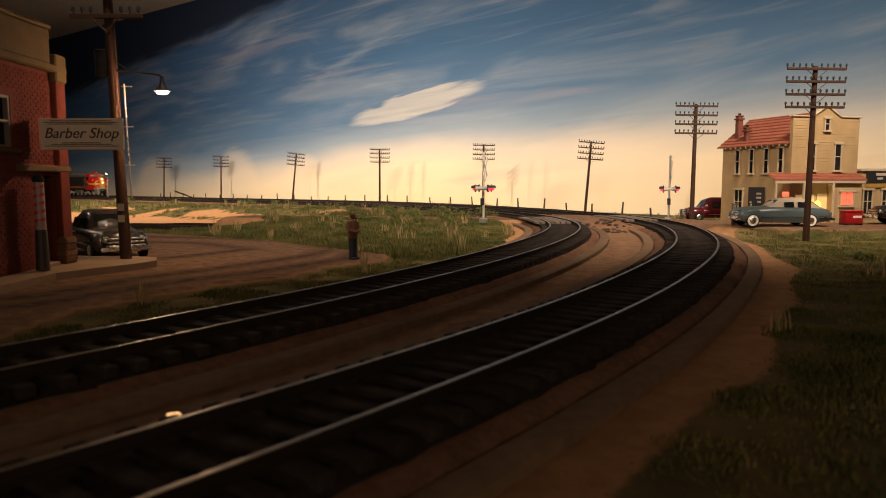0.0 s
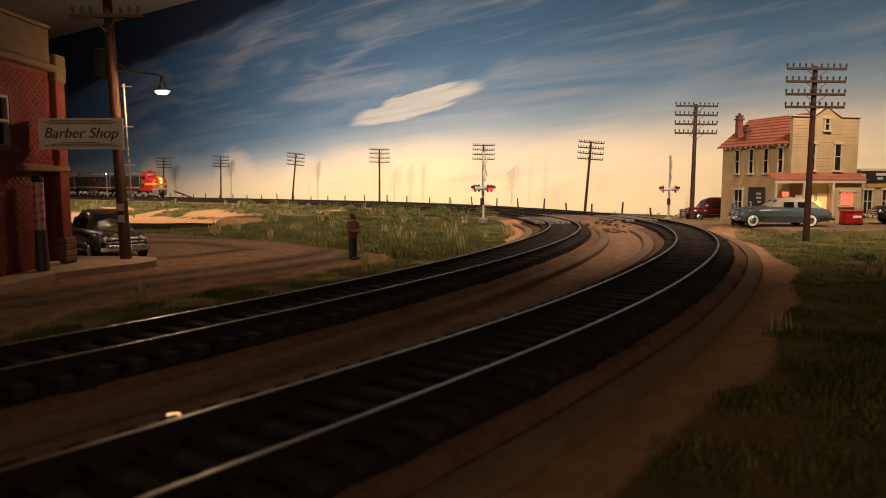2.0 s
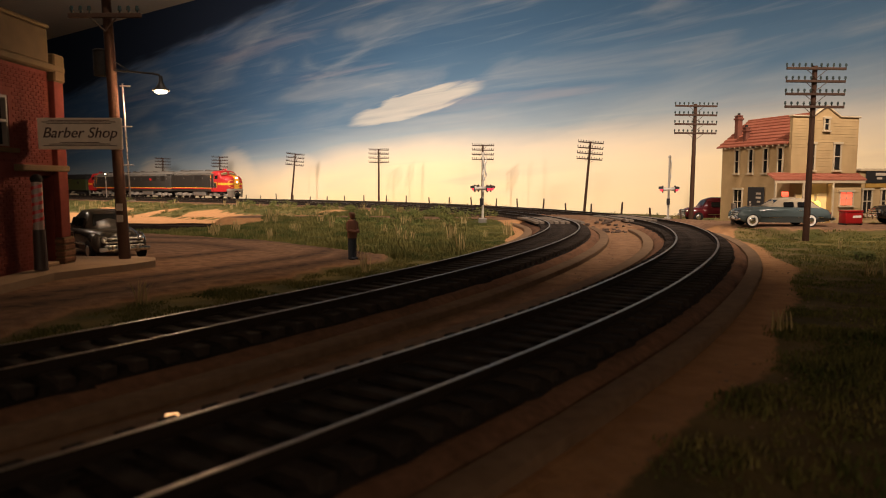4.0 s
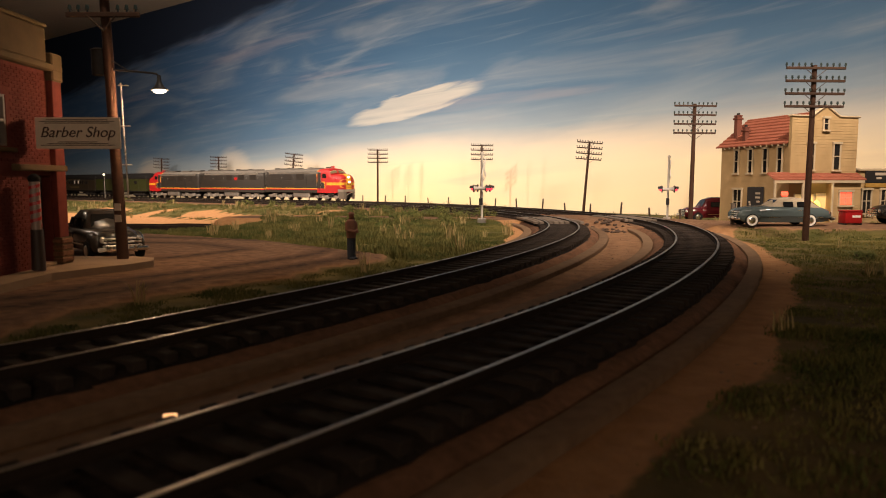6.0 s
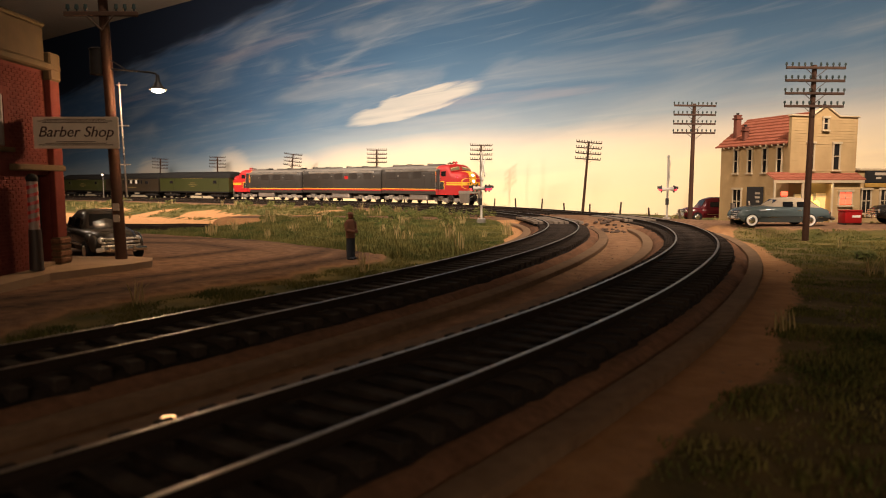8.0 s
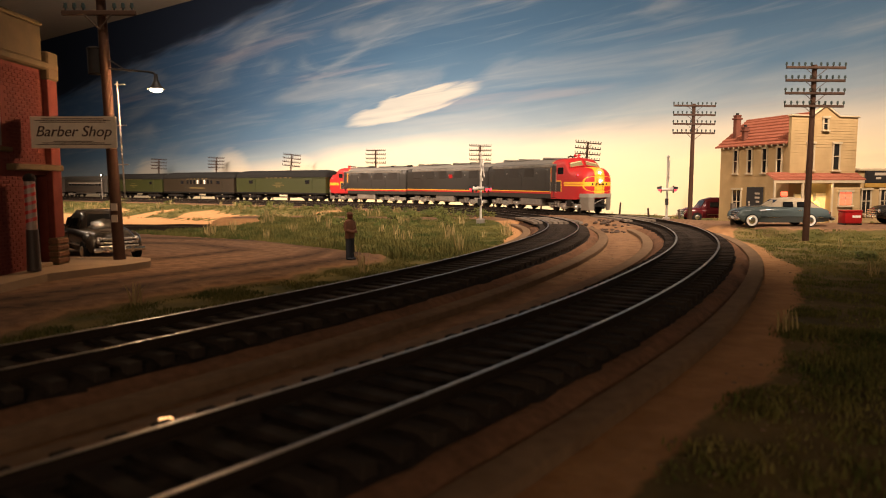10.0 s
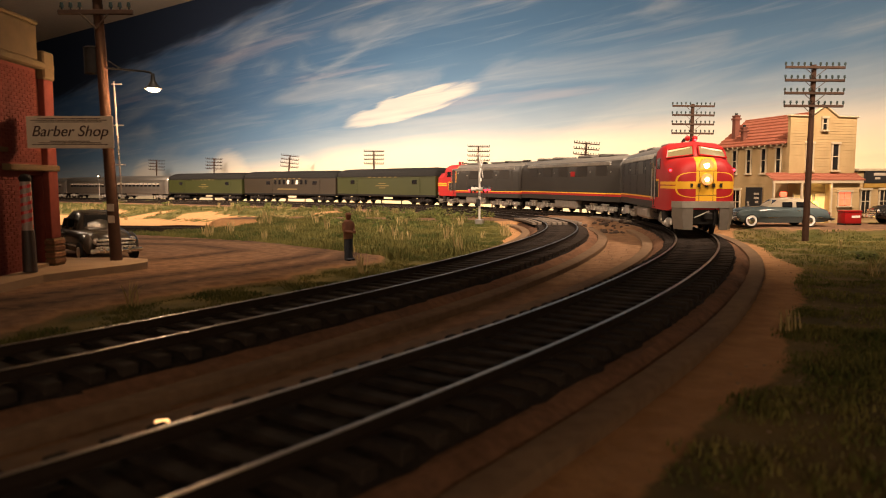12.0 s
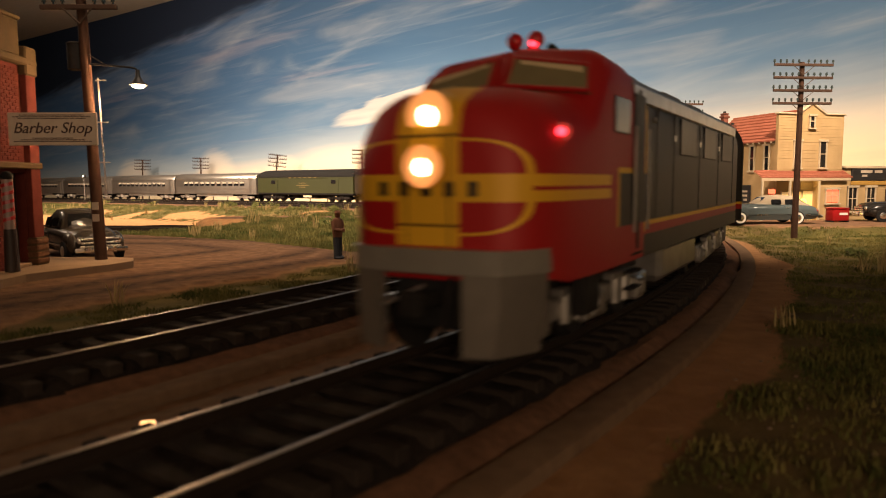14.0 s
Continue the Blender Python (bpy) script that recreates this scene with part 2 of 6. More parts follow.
def soft(a, b, v):
    t = np.clip((v - a) / (b - a), 0, 1)
    return t * t * (3 - 2 * t)


def lay(x, y):
    """Ground: its height, and how much of it is grass and road."""
    x, y = np.asarray(x, float), np.asarray(y, float)
    dm, sm = far_from(x, y, MAIN_L[1][::6], MAIN_L[2][::6])
    di, si = far_from(x, y, INNER_L[1][::6], INNER_L[2][::6])
    ds, _ = far_from(x, y, *zip(*STREET))
    dl, _ = far_from(x, y, *zip(*SIDING))
    wob = 0.6 * np.sin(x * 0.9 + 1.3 * np.sin(y * 0.5)) + 0.5 * np.sin(y * 0.77 + x * 0.31)
    near_track = np.minimum(dm, di)
    drop = soft(-8, -22, x - 0.25 * (y - 60)) * soft(36, 57, y) * (sm < 0) * (si < 0)
    tracklevel = -0.60 - 0.45 * soft(60, 140, y)
    low = -0.5 - 1.9 * drop
    bank = soft(3.2, 17.0, near_track)
    z = tracklevel * (1 - bank) + low * bank
    z = z + 0.05 * wob * soft(3, 6, near_track)
    road = inside(x, y, ROAD)
    street = ds < np.where(x < 6, 1.9, 3.0)
    z = np.where(road, -0.42, z)
    z = np.where((ds < 4.5) & (near_track > 2.0), z * soft(2.6, 4.5, ds) + (1 - soft(2.6, 4.5, ds)) * np.where(x < 6, -0.36, -0.05), z)
    z = np.where((ds < 3.4) & (near_track <= 2.0), -0.30, z)
    z = z - 1.3 * soft(4.4, 8.0, dm) * soft(54, 64, y) * (sm > 0)
    right = (sm > 0) & (y < 60)
    z = np.where(right & (dm > 7) & (ds > 4.5), z + 0.12 * soft(7, 16, dm), z)
    grass = np.where(right, soft(3.1, 3.9, dm + 0.2 * wob + 0.5 * soft(22, 36, y)), 0.0)
    left = (si < 0) & (sm < 0)
    grass = np.where(left, np.maximum(soft(2.7, 3.2, di + 0.3 * wob) * (y < 58), grass), grass)
    slope = left & (y > 52) & (near_track > 3.0)
    patch = np.sin(x * 0.55 + 2.1 * np.sin(y * 0.31)) + np.sin(y * 0.43 + x * 0.27 + 1)
    upper = soft(15, 10, near_track + 1.4 * patch) * (patch > -1.0)
    grass = np.where(slope, np.where(x > -14, (near_track > 3) * (patch > -1.25), upper), grass)
    grass = np.where(slope & (dl < 3.5), 0.0, grass)
    grass = np.where(road | street | (near_track < 2.6), 0.0, grass)
    behind_main = (sm > 0) & (y >= 60)
    grass = np.where(behind_main & (dm > 3.2) & (patch > -0.9), 0.8, grass)
    between = (sm < 0) & (si > 0) & (y < 50)
    return z, grass, np.where(road | street, 1.0, np.where(between, 0.85, np.where(right & (dm < 6), 0.3, 0.0)))


RUTS = [[(-30, 8), (-10.7, 18), (-9.4, 21.5), (-7.3, 24.6), (-5.2, 28.4), (-4.9, 30.8), (-7.4, 34.1), (-11.3, 36.1), (-40, 42)],
        [(-30, 5), (-10, 16.8), (-8.2, 20.5), (-5.8, 23.4), (-3.7, 27), (-3.6, 29.6)], [(-13, 25.8), (-10.5, 27.2), (-8.5, 30.5), (-12, 33.5), (-40, 38)]]


def ground():
    xs = np.r_[np.arange(-330, -60, 5.0), np.arange(-60, -20, 1.25), np.arange(-20, 36, 0.5), np.arange(36, 60, 1.25), np.arange(60, 160, 5.0)]
    ys = np.r_[np.arange(-40, -4, 3.0), np.arange(-4, 60, 0.5), np.arange(60, 150, 1.25), np.arange(150, 345, 6.0)]
    X, Y = np.meshgrid(xs, ys)
    Z, g, r = lay(X, Y)
    rut = np.min([far_from(X, Y, *zip(*c))[0] for c in RUTS], axis=0)
    rut = (1 - soft(0.15, 0.75, rut)) * inside(X, Y, ROAD)
    nx, ny = len(xs), len(ys)
    me = bpy.data.meshes.new("ground")
    faces = [(j * nx + i, j * nx + i + 1, (j + 1) * nx + i + 1, (j + 1) * nx + i) for j in range(ny - 1) for i in range(nx - 1)]
    me.from_pydata([(a * K, b * K, c * K) for a, b, c in zip(X.ravel(), Y.ravel(), Z.ravel())], [], faces)
    at_ = me.color_attributes.new("cover", "FLOAT_COLOR", "POINT")
    at_.data.foreach_set("color", np.stack([g.ravel(), r.ravel(), rut.ravel(), 0 * g.ravel() + 1], 1).astype(np.float32).ravel())
    me.shade_smooth()
    m = bpy.data.materials.new("sand_and_turf")
    m.use_nodes = True
    n, l = m.node_tree.nodes, m.node_tree.links
    b = n["Principled BSDF"]
    b.inputs["Roughness"].default_value = 0.95
    b.inputs["Specular IOR Level"].default_value = 0.15
    co, cover = n.new("ShaderNodeTexCoord"), n.new("ShaderNodeVertexColor")
    cover.layer_name = "cover"
    sep = n.new("ShaderNodeSeparateColor")
    l.new(cover.outputs[0], sep.inputs[0])

    def noise_at(scale, detail=6):
        t = n.new("ShaderNodeTexNoise")
        t.inputs["Scale"].default_value, t.inputs["Detail"].default_value = scale / K, detail
        l.new(co.outputs["Object"], t.inputs["Vector"])
        return t

    def mixed(fac, a, c):
        x = n.new("ShaderNodeMix")
        x.data_type = "RGBA"
        l.new(fac, x.inputs[0])
        for i, v in ((6, a), (7, c)):
            if isinstance(v, tuple):
                x.inputs[i].default_value = (*v, 1)
            else:
                l.new(v, x.inputs[i])
        return x.outputs[2]

    big, mid, fine = noise_at(0.35), noise_at(2.5), noise_at(14, 3)

    def ramp(src, lo, hi):
        q = n.new("ShaderNodeMapRange")
        q.inputs[1].default_value, q.inputs[2].default_value = lo, hi
        l.new(src, q.inputs[0])
        return q.outputs[0]

    sand = mixed(ramp(mid.outputs[0], 0.35, 0.65), (0.36, 0.178, 0.074), (0.50, 0.265, 0.115))
    sand = mixed(ramp(fine.outputs[0], 0.3, 0.75), sand, (0.40, 0.22, 0.105))
    turf = mixed(ramp(big.outputs[0], 0.4, 0.62), (0.06, 0.062, 0.018), (0.155, 0.122, 0.042))
    dirt = mixed(ramp(mid.outputs[0], 0.35, 0.7), (0.125, 0.070, 0.042), (0.225, 0.132, 0.078))
    edge = n.new("ShaderNodeMath")
    edge.operation = "MULTIPLY_ADD"
    l.new(mid.outputs[0], edge.inputs[0])
    edge.inputs[1].default_value = 0.8
    l.new(sep.outputs[0], edge.inputs[2])
    col = mixed(ramp(edge.outputs[0], 0.75, 0.95), sand, turf)
    col = mixed(sep.outputs[1], col, dirt)
    worn = n.new("ShaderNodeMath")
    worn.operation = "MULTIPLY"
    l.new(sep.outputs[2], worn.inputs[0])
    l.new(ramp(mid.outputs[0], 0.3, 0.55), worn.inputs[1])
    col = mixed(worn.outputs[0], col, (0.045, 0.027, 0.018))
    l.new(col, b.inputs["Base Color"])
    bp = n.new("ShaderNodeBump")
    bp.inputs["Strength"].default_value, bp.inputs["Distance"].default_value = 0.45, 0.06 * K
    lumps = n.new("ShaderNodeMath")
    lumps.operation = "MULTIPLY_ADD"
    lumps.inputs[1].default_value = 2.2
    l.new(mid.outputs[0], lumps.inputs[0])
    l.new(fine.outputs[0], lumps.inputs[2])
    l.new(lumps.outputs[0], bp.inputs["Height"])
    l.new(bp.outputs[0], b.inputs["Normal"])
    me.materials.append(m)
    tagged(new("ground", me), "sandy scenery base with dirt road and turf", "ground", kind="structure")


ground()


# ---- painted backdrop and ceiling ----
WALL_A, WALL_DIR = Vector((-50, 148)), Vector((0.795, -0.607))


def backdrop():
    m = bpy.data.materials.new("painted_sky")
    m.use_nodes = True
    n, l = m.node_tree.nodes, m.node_tree.links
    b = n["Principled BSDF"]
    b.inputs["Roughness"].default_value = 0.9
    b.inputs["Specular IOR Level"].default_value = 0.1
    co = n.new("ShaderNodeUVMap")
    sep = n.new("ShaderNodeSeparateXYZ")
    l.new(co.outputs[0], sep.inputs[0])
    u, v = sep.outputs[0], sep.outputs[1]

    def math_(op, a, c, clamp=False):
        q = n.new("ShaderNodeMath")
        q.operation, q.use_clamp = op, clamp
        for i, s in enumerate((a, c)):
            if isinstance(s, (int, float)):
                q.inputs[i].default_value = s
            else:
                l.new(s, q.inputs[i])
        return q.outputs[0]

    def smear(scale_u, scale_v, tilt, detail=5, dist=0.4):
        mp = n.new("ShaderNodeMapping")
        mp.inputs["Rotation"].default_value = (0, 0, radians(tilt))
        l.new(co.outputs[0], mp.inputs[0])
        sc = n.new("ShaderNodeVectorMath")
        sc.operation = "MULTIPLY"
        sc.inputs[1].default_value = (scale_u, scale_v, 1)
        l.new(mp.outputs[0], sc.inputs[0])
        t = n.new("ShaderNodeTexNoise")
        t.inputs["Scale"].default_value, t.inputs["Detail"].default_value, t.inputs["Distortion"].default_value = 1, detail, dist
        l.new(sc.outputs[0], t.inputs["Vector"])
        return t.outputs[0]

    def mixed(fac, a, c):
        x = n.new("ShaderNodeMix")
        x.data_type = "RGBA"
        l.new(fac, x.inputs[0])
        for i, s in ((6, a), (7, c)):
            if isinstance(s, tuple):
                x.inputs[i].default_value = (*s, 1)
            else:
                l.new(s, x.inputs[i])
        return x.outputs[2]

    def ramp(src, lo, hi, to=(0, 1)):
        q = n.new("ShaderNodeMapRange")
        q.interpolation_type = "SMOOTHSTEP"
        q.inputs[1].default_value, q.inputs[2].default_value, q.inputs[3].default_value, q.inputs[4].default_value = lo, hi, *to
        l.new(src, q.inputs[0])
        return q.outputs[0]

    # u: metres along the wall to the right, v: metres up
    band = smear(0.02, 0.075, -4)
    wisps = smear(0.036, 0.20, -4, 6, 0.9)
    strokes = smear(0.05, 0.9, -3, 7, 0.6)
    height = math_("ADD", v, math_("MULTIPLY", math_("SUBTRACT", band, 0.5), 7.0))
    height = math_("SUBTRACT", height, math_("MULTIPLY", ramp(u, 0, 75), 1.0))
    height = math_("ADD", height, ramp(u, -15, 75, (6.0, 0.6)))
    cr = n.new("ShaderNodeValToRGB")
    el = cr.color_ramp.elements
    stops = [(0.0, (0.95, 0.80, 0.50)), (0.11, (0.92, 0.80, 0.57)), (0.17, (0.68, 0.65, 0.57)), (0.235, (0.30, 0.39, 0.48)),
             (0.33, (0.105, 0.20, 0.335)), (0.52, (0.048, 0.115, 0.225)), (1.0, (0.025, 0.055, 0.11))]
    el[0].position, el[0].color = stops[0][0], (*stops[0][1], 1)
    el[1].position, el[1].color = stops[-1][0], (*stops[-1][1], 1)
    for p, c in stops[1:-1]:
        e = el.new(p)
        e.color = (*c, 1)
    l.new(math_("DIVIDE", height, 44.0, True), cr.inputs[0])
    sky = mixed(math_("MULTIPLY", ramp(wisps, 0.42, 0.78), ramp(v, 6, 22, (0.16, 0.26))), cr.outputs[0], (0.53, 0.54, 0.52))
    sky = mixed(math_("MULTIPLY", ramp(strokes, 0.5, 0.78), 0.08), sky, (0.70, 0.69, 0.64))
    sky = mixed(math_("MULTIPLY", math_("MULTIPLY", ramp(strokes, 0.5, 0.26), 0.10), ramp(v, 7, 14)), sky, (0.045, 0.11, 0.23))
    rose = smear(0.02, 0.3, -3, 5)
    sky = mixed(math_("MULTIPLY", ramp(rose, 0.56, 0.72), 0.2), sky, (0.5, 0.40, 0.38))
    # the streaked bright cloud: a slanting lens with ragged ends
    du = math_("SUBTRACT", u, 56.5)
    dv = math_("SUBTRACT", math_("SUBTRACT", v, 14.55), math_("MULTIPLY", du, 0.155))
    rag = math_("MULTIPLY", math_("SUBTRACT", smear(0.11, 0.9, -8, 7), 0.5), 3.2)
    dv = math_("ADD", dv, rag)
    lens = math_("ADD", math_("POWER", math_("DIVIDE", du, 13.5), 2.0), math_("POWER", math_("DIVIDE", dv, 2.05), 2.0))
    sky = mixed(math_("MULTIPLY", ramp(lens, 1.25, 0.6, (0, 0.46)), ramp(strokes, 0.25, 0.6, (0.7, 1.0))), sky, (0.85, 0.80, 0.66))
    # low cream cloud heads near the left of the glow
    for cu, cw, ch in ((-20, 9, 8.0), (10, 8, 9.5), (30, 7, 7.5), (90, 17, 10.5)):
        d2 = math_("ADD", math_("POWER", math_("DIVIDE", math_("SUBTRACT", u, cu), cw), 2.0), math_("POWER", math_("DIVIDE", v, math_("ADD", ch, rag)), 2.0))
        sky = mixed(ramp(d2, 1.15, 0.35, (0, 0.42)), sky, (0.95, 0.82, 0.62))
    # darker blue towards the corner, near black above a slanting edge
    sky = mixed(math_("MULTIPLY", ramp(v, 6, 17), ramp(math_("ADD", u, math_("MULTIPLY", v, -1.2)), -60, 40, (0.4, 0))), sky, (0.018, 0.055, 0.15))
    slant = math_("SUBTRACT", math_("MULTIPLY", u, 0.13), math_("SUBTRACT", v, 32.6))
    corner_dark = ramp(math_("ADD", slant, math_("MULTIPLY", rag, 1.0)), -1.2, 2.4, (1, 0))
    corner_dark = math_("MAXIMUM", corner_dark, ramp(u, -150, -80, (0.8, 0)))
    sky = mixed(corner_dark, sky, (0.008, 0.014, 0.030))
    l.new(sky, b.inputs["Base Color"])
    bm = bmesh.new()
    uv = bm.loops.layers.uv.new("UVMap")
    pts = [WALL_A + WALL_DIR * s for s in range(-330, 96, 6)]
    heading, p = math.atan2(WALL_DIR.y, WALL_DIR.x), pts[-1].copy()
    for _ in range(22):
        heading -= radians(5)
        p = p + Vector((math.cos(heading), math.sin(heading))) * 6
        pts.append(p.copy())
    s = [-330 + 6 * i for i in range(len(pts))]
    grid = [[bm.verts.new((q.x, q.y, z)) for z in (-4, 12, 28, 44)] for q in pts]
    for i in range(len(pts) - 1):
        for j in range(3):
            f = bm.faces.new((grid[i][j], grid[i + 1][j], grid[i + 1][j + 1], grid[i][j + 1]))
            for loop, (a, c) in zip(f.loops, ((i, j), (i + 1, j), (i + 1, j + 1), (i, j + 1))):
                loop[uv].uv = (s[a], -4 + 16 * c)
    back = bmesh.ops.extrude_face_region(bm, geom=list(bm.faces))
    for e in back["geom"]:
        if isinstance(e, bmesh.types.BMVert):
            e.co.y += 1.2
            e.co.x += 0.9
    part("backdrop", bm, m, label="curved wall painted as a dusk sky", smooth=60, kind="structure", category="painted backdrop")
    plaster = mat("grey_ceiling_paint", (0.36, 0.34, 0.30), 0.8, vary=0.08, grain=10)
    bm = box(-60, 120, 39.8, 620, 480, 2.0)
    part("ceiling", bm, plaster, label="grey painted ceiling over the layout", kind="structure", category="ceiling")
    wall = mat("dark_room_wall", (0.06, 0.05, 0.045), 0.9)
    for nm, args in (("wall_south", (-60, -42, -30, 620, 2, 74)), ("wall_east", (170, 120, -30, 2, 480, 74)), ("wall_west", (-345, 120, -30, 2, 480, 74))):
        part(nm, box(*args), wall, label="dim wall of the layout room", kind="structure", category="wall")


backdrop()


# ---- the train ----
def paint(name, rules, base, rough=0.35, metal=0.0):
    """Paint in bands. rules: (colour, [(axis, low, high, absolute)]) in the part's own metres; later ones lie on top."""
    m = mat(name, base, rough, metal, vary=0.12, grain=12, bump=0.04)
    n, l = m.node_tree.nodes, m.node_tree.links
    b = n["Principled BSDF"]
    below = b.inputs["Base Color"].links[0].from_socket
    co = n.new("ShaderNodeTexCoord")
    sc = n.new("ShaderNodeVectorMath")
    sc.operation = "SCALE"
    sc.inputs["Scale"].default_value = 1 / K
    l.new(co.outputs["Object"], sc.inputs[0])
    sep = n.new("ShaderNodeSeparateXYZ")
    l.new(sc.outputs[0], sep.inputs[0])

    def op(kind, a, c=None):
        q = n.new("ShaderNodeMath")
        q.operation = kind
        for i, s in enumerate((a, c)):
            if s is None:
                continue
            if isinstance(s, (int, float)):
                q.inputs[i].default_value = s
            else:
                l.new(s, q.inputs[i])
        return q.outputs[0]

    for color, tests in rules:
        mask = None
        for test in tests:
            if test[0] == "oval":      # across, up: centre height, half widths, ring from low to high
                _, zc, ry, rz, lo, hi = test
                v = op("SQRT", op("ADD", op("POWER", op("DIVIDE", sep.outputs[1], ry), 4.0), op("POWER", op("DIVIDE", op("SUBTRACT", sep.outputs[2], zc), rz), 4.0)))
            elif test[0] == "sweep":   # the bonnet's curved rear edge
                v = op("SUBTRACT", sep.outputs[0], op("MULTIPLY", op("POWER", op("ABSOLUTE", op("SUBTRACT", sep.outputs[2], 2.35)), 2.0), test[1]))
                lo, hi = test[2], test[3]
            else:
                axis, lo, hi, absolute = test
                v = sep.outputs["xyz".index(axis)]
                if absolute:
                    v = op("ABSOLUTE", v)
            t = op("MULTIPLY", op("GREATER_THAN", v, lo), op("LESS_THAN", v, hi))
            mask = t if mask is None else op("MULTIPLY", mask, t)
        mix = n.new("ShaderNodeMix")
        mix.data_type = "RGBA"
        l.new(mask, mix.inputs[0])
        l.new(below, mix.inputs[6])
        mix.inputs[7].default_value = (*color, 1)
        below = mix.outputs[2]
    l.new(below, b.inputs["Base Color"])
    return m


RED, YELLOW = (0.40, 0.010, 0.012), (0.80, 0.43, 0.03)
DUSTY = (0.021, 0.018, 0.015)
HALF = 8.1
CAB = paint("warbonnet_paint", [
    ((0.15, 0.14, 0.125), [("z", 4.05, 9, False), ("x", -99, 4.0, False)]),
    (YELLOW, [("x", -99, 4.0, False), ("z", 1.66, 1.74, False)]),
    (RED, [("x", -99, 4.0, False), ("z", 1.5, 1.66, False)]),
    (YELLOW, [("x", 3.35, 99, False), ("z", 1.55, 4.3, False)]),
    (RED, [("x", 3.45, 99, False)]),
    (DUSTY, [("x", 3.3, 4.95, False), ("z", 1.72, 2.55, False), ("y", 1.45, 9, True)]),
    (YELLOW, [("x", 4.95, 5.05, False), ("z", 1.72, 2.62, False), ("y", 1.4, 9, True)]),
    (YELLOW, [("x", 3.5, 5.0, False), ("z", 2.55, 2.64, False), ("y", 1.4, 9, True)]),
    (YELLOW, [("oval", 2.36, 1.32, 0.60, 0.9, 1.0), ("x", 6.9, 99, False)]),
    (YELLOW, [("z", 2.18, 2.52, False), ("x", 5.4, 99, False)]),
    (RED, [("z", 2.32, 2.37, False), ("x", 5.4, 99, False), ("y", 1.3, 9, True)]),
    (YELLOW, [("y", 0, 0.46, True), ("x", 6.6, 99, False), ("z", 1.62, 3.85, False)]),
    ((0.25, 0.12, 0.01), [("y", 0.3, 0.33, True), ("x", 6.9, 99, False), ("z", 1.62, 3.0, False)]),
    ((0.25, 0.12, 0.01), [("y", 0, 0.46, True), ("x", 6.9, 99, False), ("z", 1.86, 1.90, False)]),
    ((0.25, 0.12, 0.01), [("y", 0, 0.46, True), ("x", 6.9, 99, False), ("z", 2.98, 3.02, False)]),
], DUSTY, 0.55, 0.05)
BODY = paint("booster_paint", [
    ((0.15, 0.14, 0.125), [("z", 4.05, 9, False)]),
    (YELLOW, [("z", 1.66, 1.74, False)]),
    (RED, [("z", 1.5, 1.66, False)]),
], DUSTY, 0.55, 0.05)
STAINLESS = mat("stainless_fluting", (0.40, 0.38, 0.35), 0.38, 0.9, vary=0.15, grain=8, bump=0.1)
GREEN = mat("pullman_green", (0.027, 0.033, 0.008), 0.5, vary=0.15, grain=10, bump=0.1)
OLIVE = mat("dark_olive_brown", (0.022, 0.016, 0.009), 0.5, vary=0.15, grain=10, bump=0.1)
ROOFBLACK = mat("dark_car_roof", (0.012, 0.012, 0.012), 0.8, vary=0.3, bump=0.2)
GEAR = mat("grey_truck_metal", (0.48, 0.46, 0.43), 0.33, 0.8, vary=0.35, grain=30, bump=0.3)
HEADLIGHT = mat("lit_headlight", (1.0, 0.80, 0.52), 0.3, emit=14.0, vary=0.02, bump=0)
REFLECTOR = mat("lit_lamp_reflector", (0.7, 0.30, 0.12), 0.3, emit=0.6, vary=0.1, bump=0, emit_color=(1.0, 0.36, 0.11))
REDLIGHT = mat("lit_red_lamp", (1.0, 0.05, 0.07), 0.3, emit=4.5, vary=0.02, bump=0, emit_color=(1.0, 0.035, 0.06))
LOUVRE = mat("dark_louvre_paint", (0.02, 0.017, 0.015), 0.45, vary=0.2, bump=0.2)
ANTICLIMB = mat("silver_shelf_paint", (0.32, 0.30, 0.26), 0.35, 0.4, vary=0.12, bump=0.05)
PILOT = mat("grey_pilot_paint", (0.18, 0.158, 0.132), 0.42, 0.3, vary=0.15, bump=0.1)
# opaque glass; the bright cab behind it is put into the colour
SCREEN = mat("smoky_windscreen", (0.20, 0.17, 0.09), 0.08, vary=0.1, bump=0)
# cream that stands for the sky light seen through the cab
PANE_LIGHT = mat("cream_visor", (0.62, 0.5, 0.3), 0.4, vary=0.2, bump=0)
GILT = mat("gilt_lettering", (0.20, 0.15, 0.06), 0.4, vary=0.1, bump=0)
LETTER = mat("black_lettering", (0.015, 0.012, 0.01), 0.5, vary=0.1, bump=0)


def ring(x, w, zb, zt, r, n=7, tuck=0.0, crown=0.25):
    """A car-body section across the track: upright sides, rounded shoulders, a slightly crowned roof."""
    h = w / 2
    pts = [(x, -h + tuck, zb), (x, -h, zb + 0.35), (x, -h, (zb + zt - r) / 2)]
    for i in range(n + 1):
        a = math.pi / 2 * i / n
        pts.append((x, -h + r * (1 - math.cos(a)), zt - crown - r * (1 - math.sin(a)) + crown * (1 - ((h - r * (1 - math.cos(a))) / h) ** 2)))
    pts += [(x, 0, zt)]
    return pts + [(x, -b, c) for _, b, c in pts[-2::-1]]


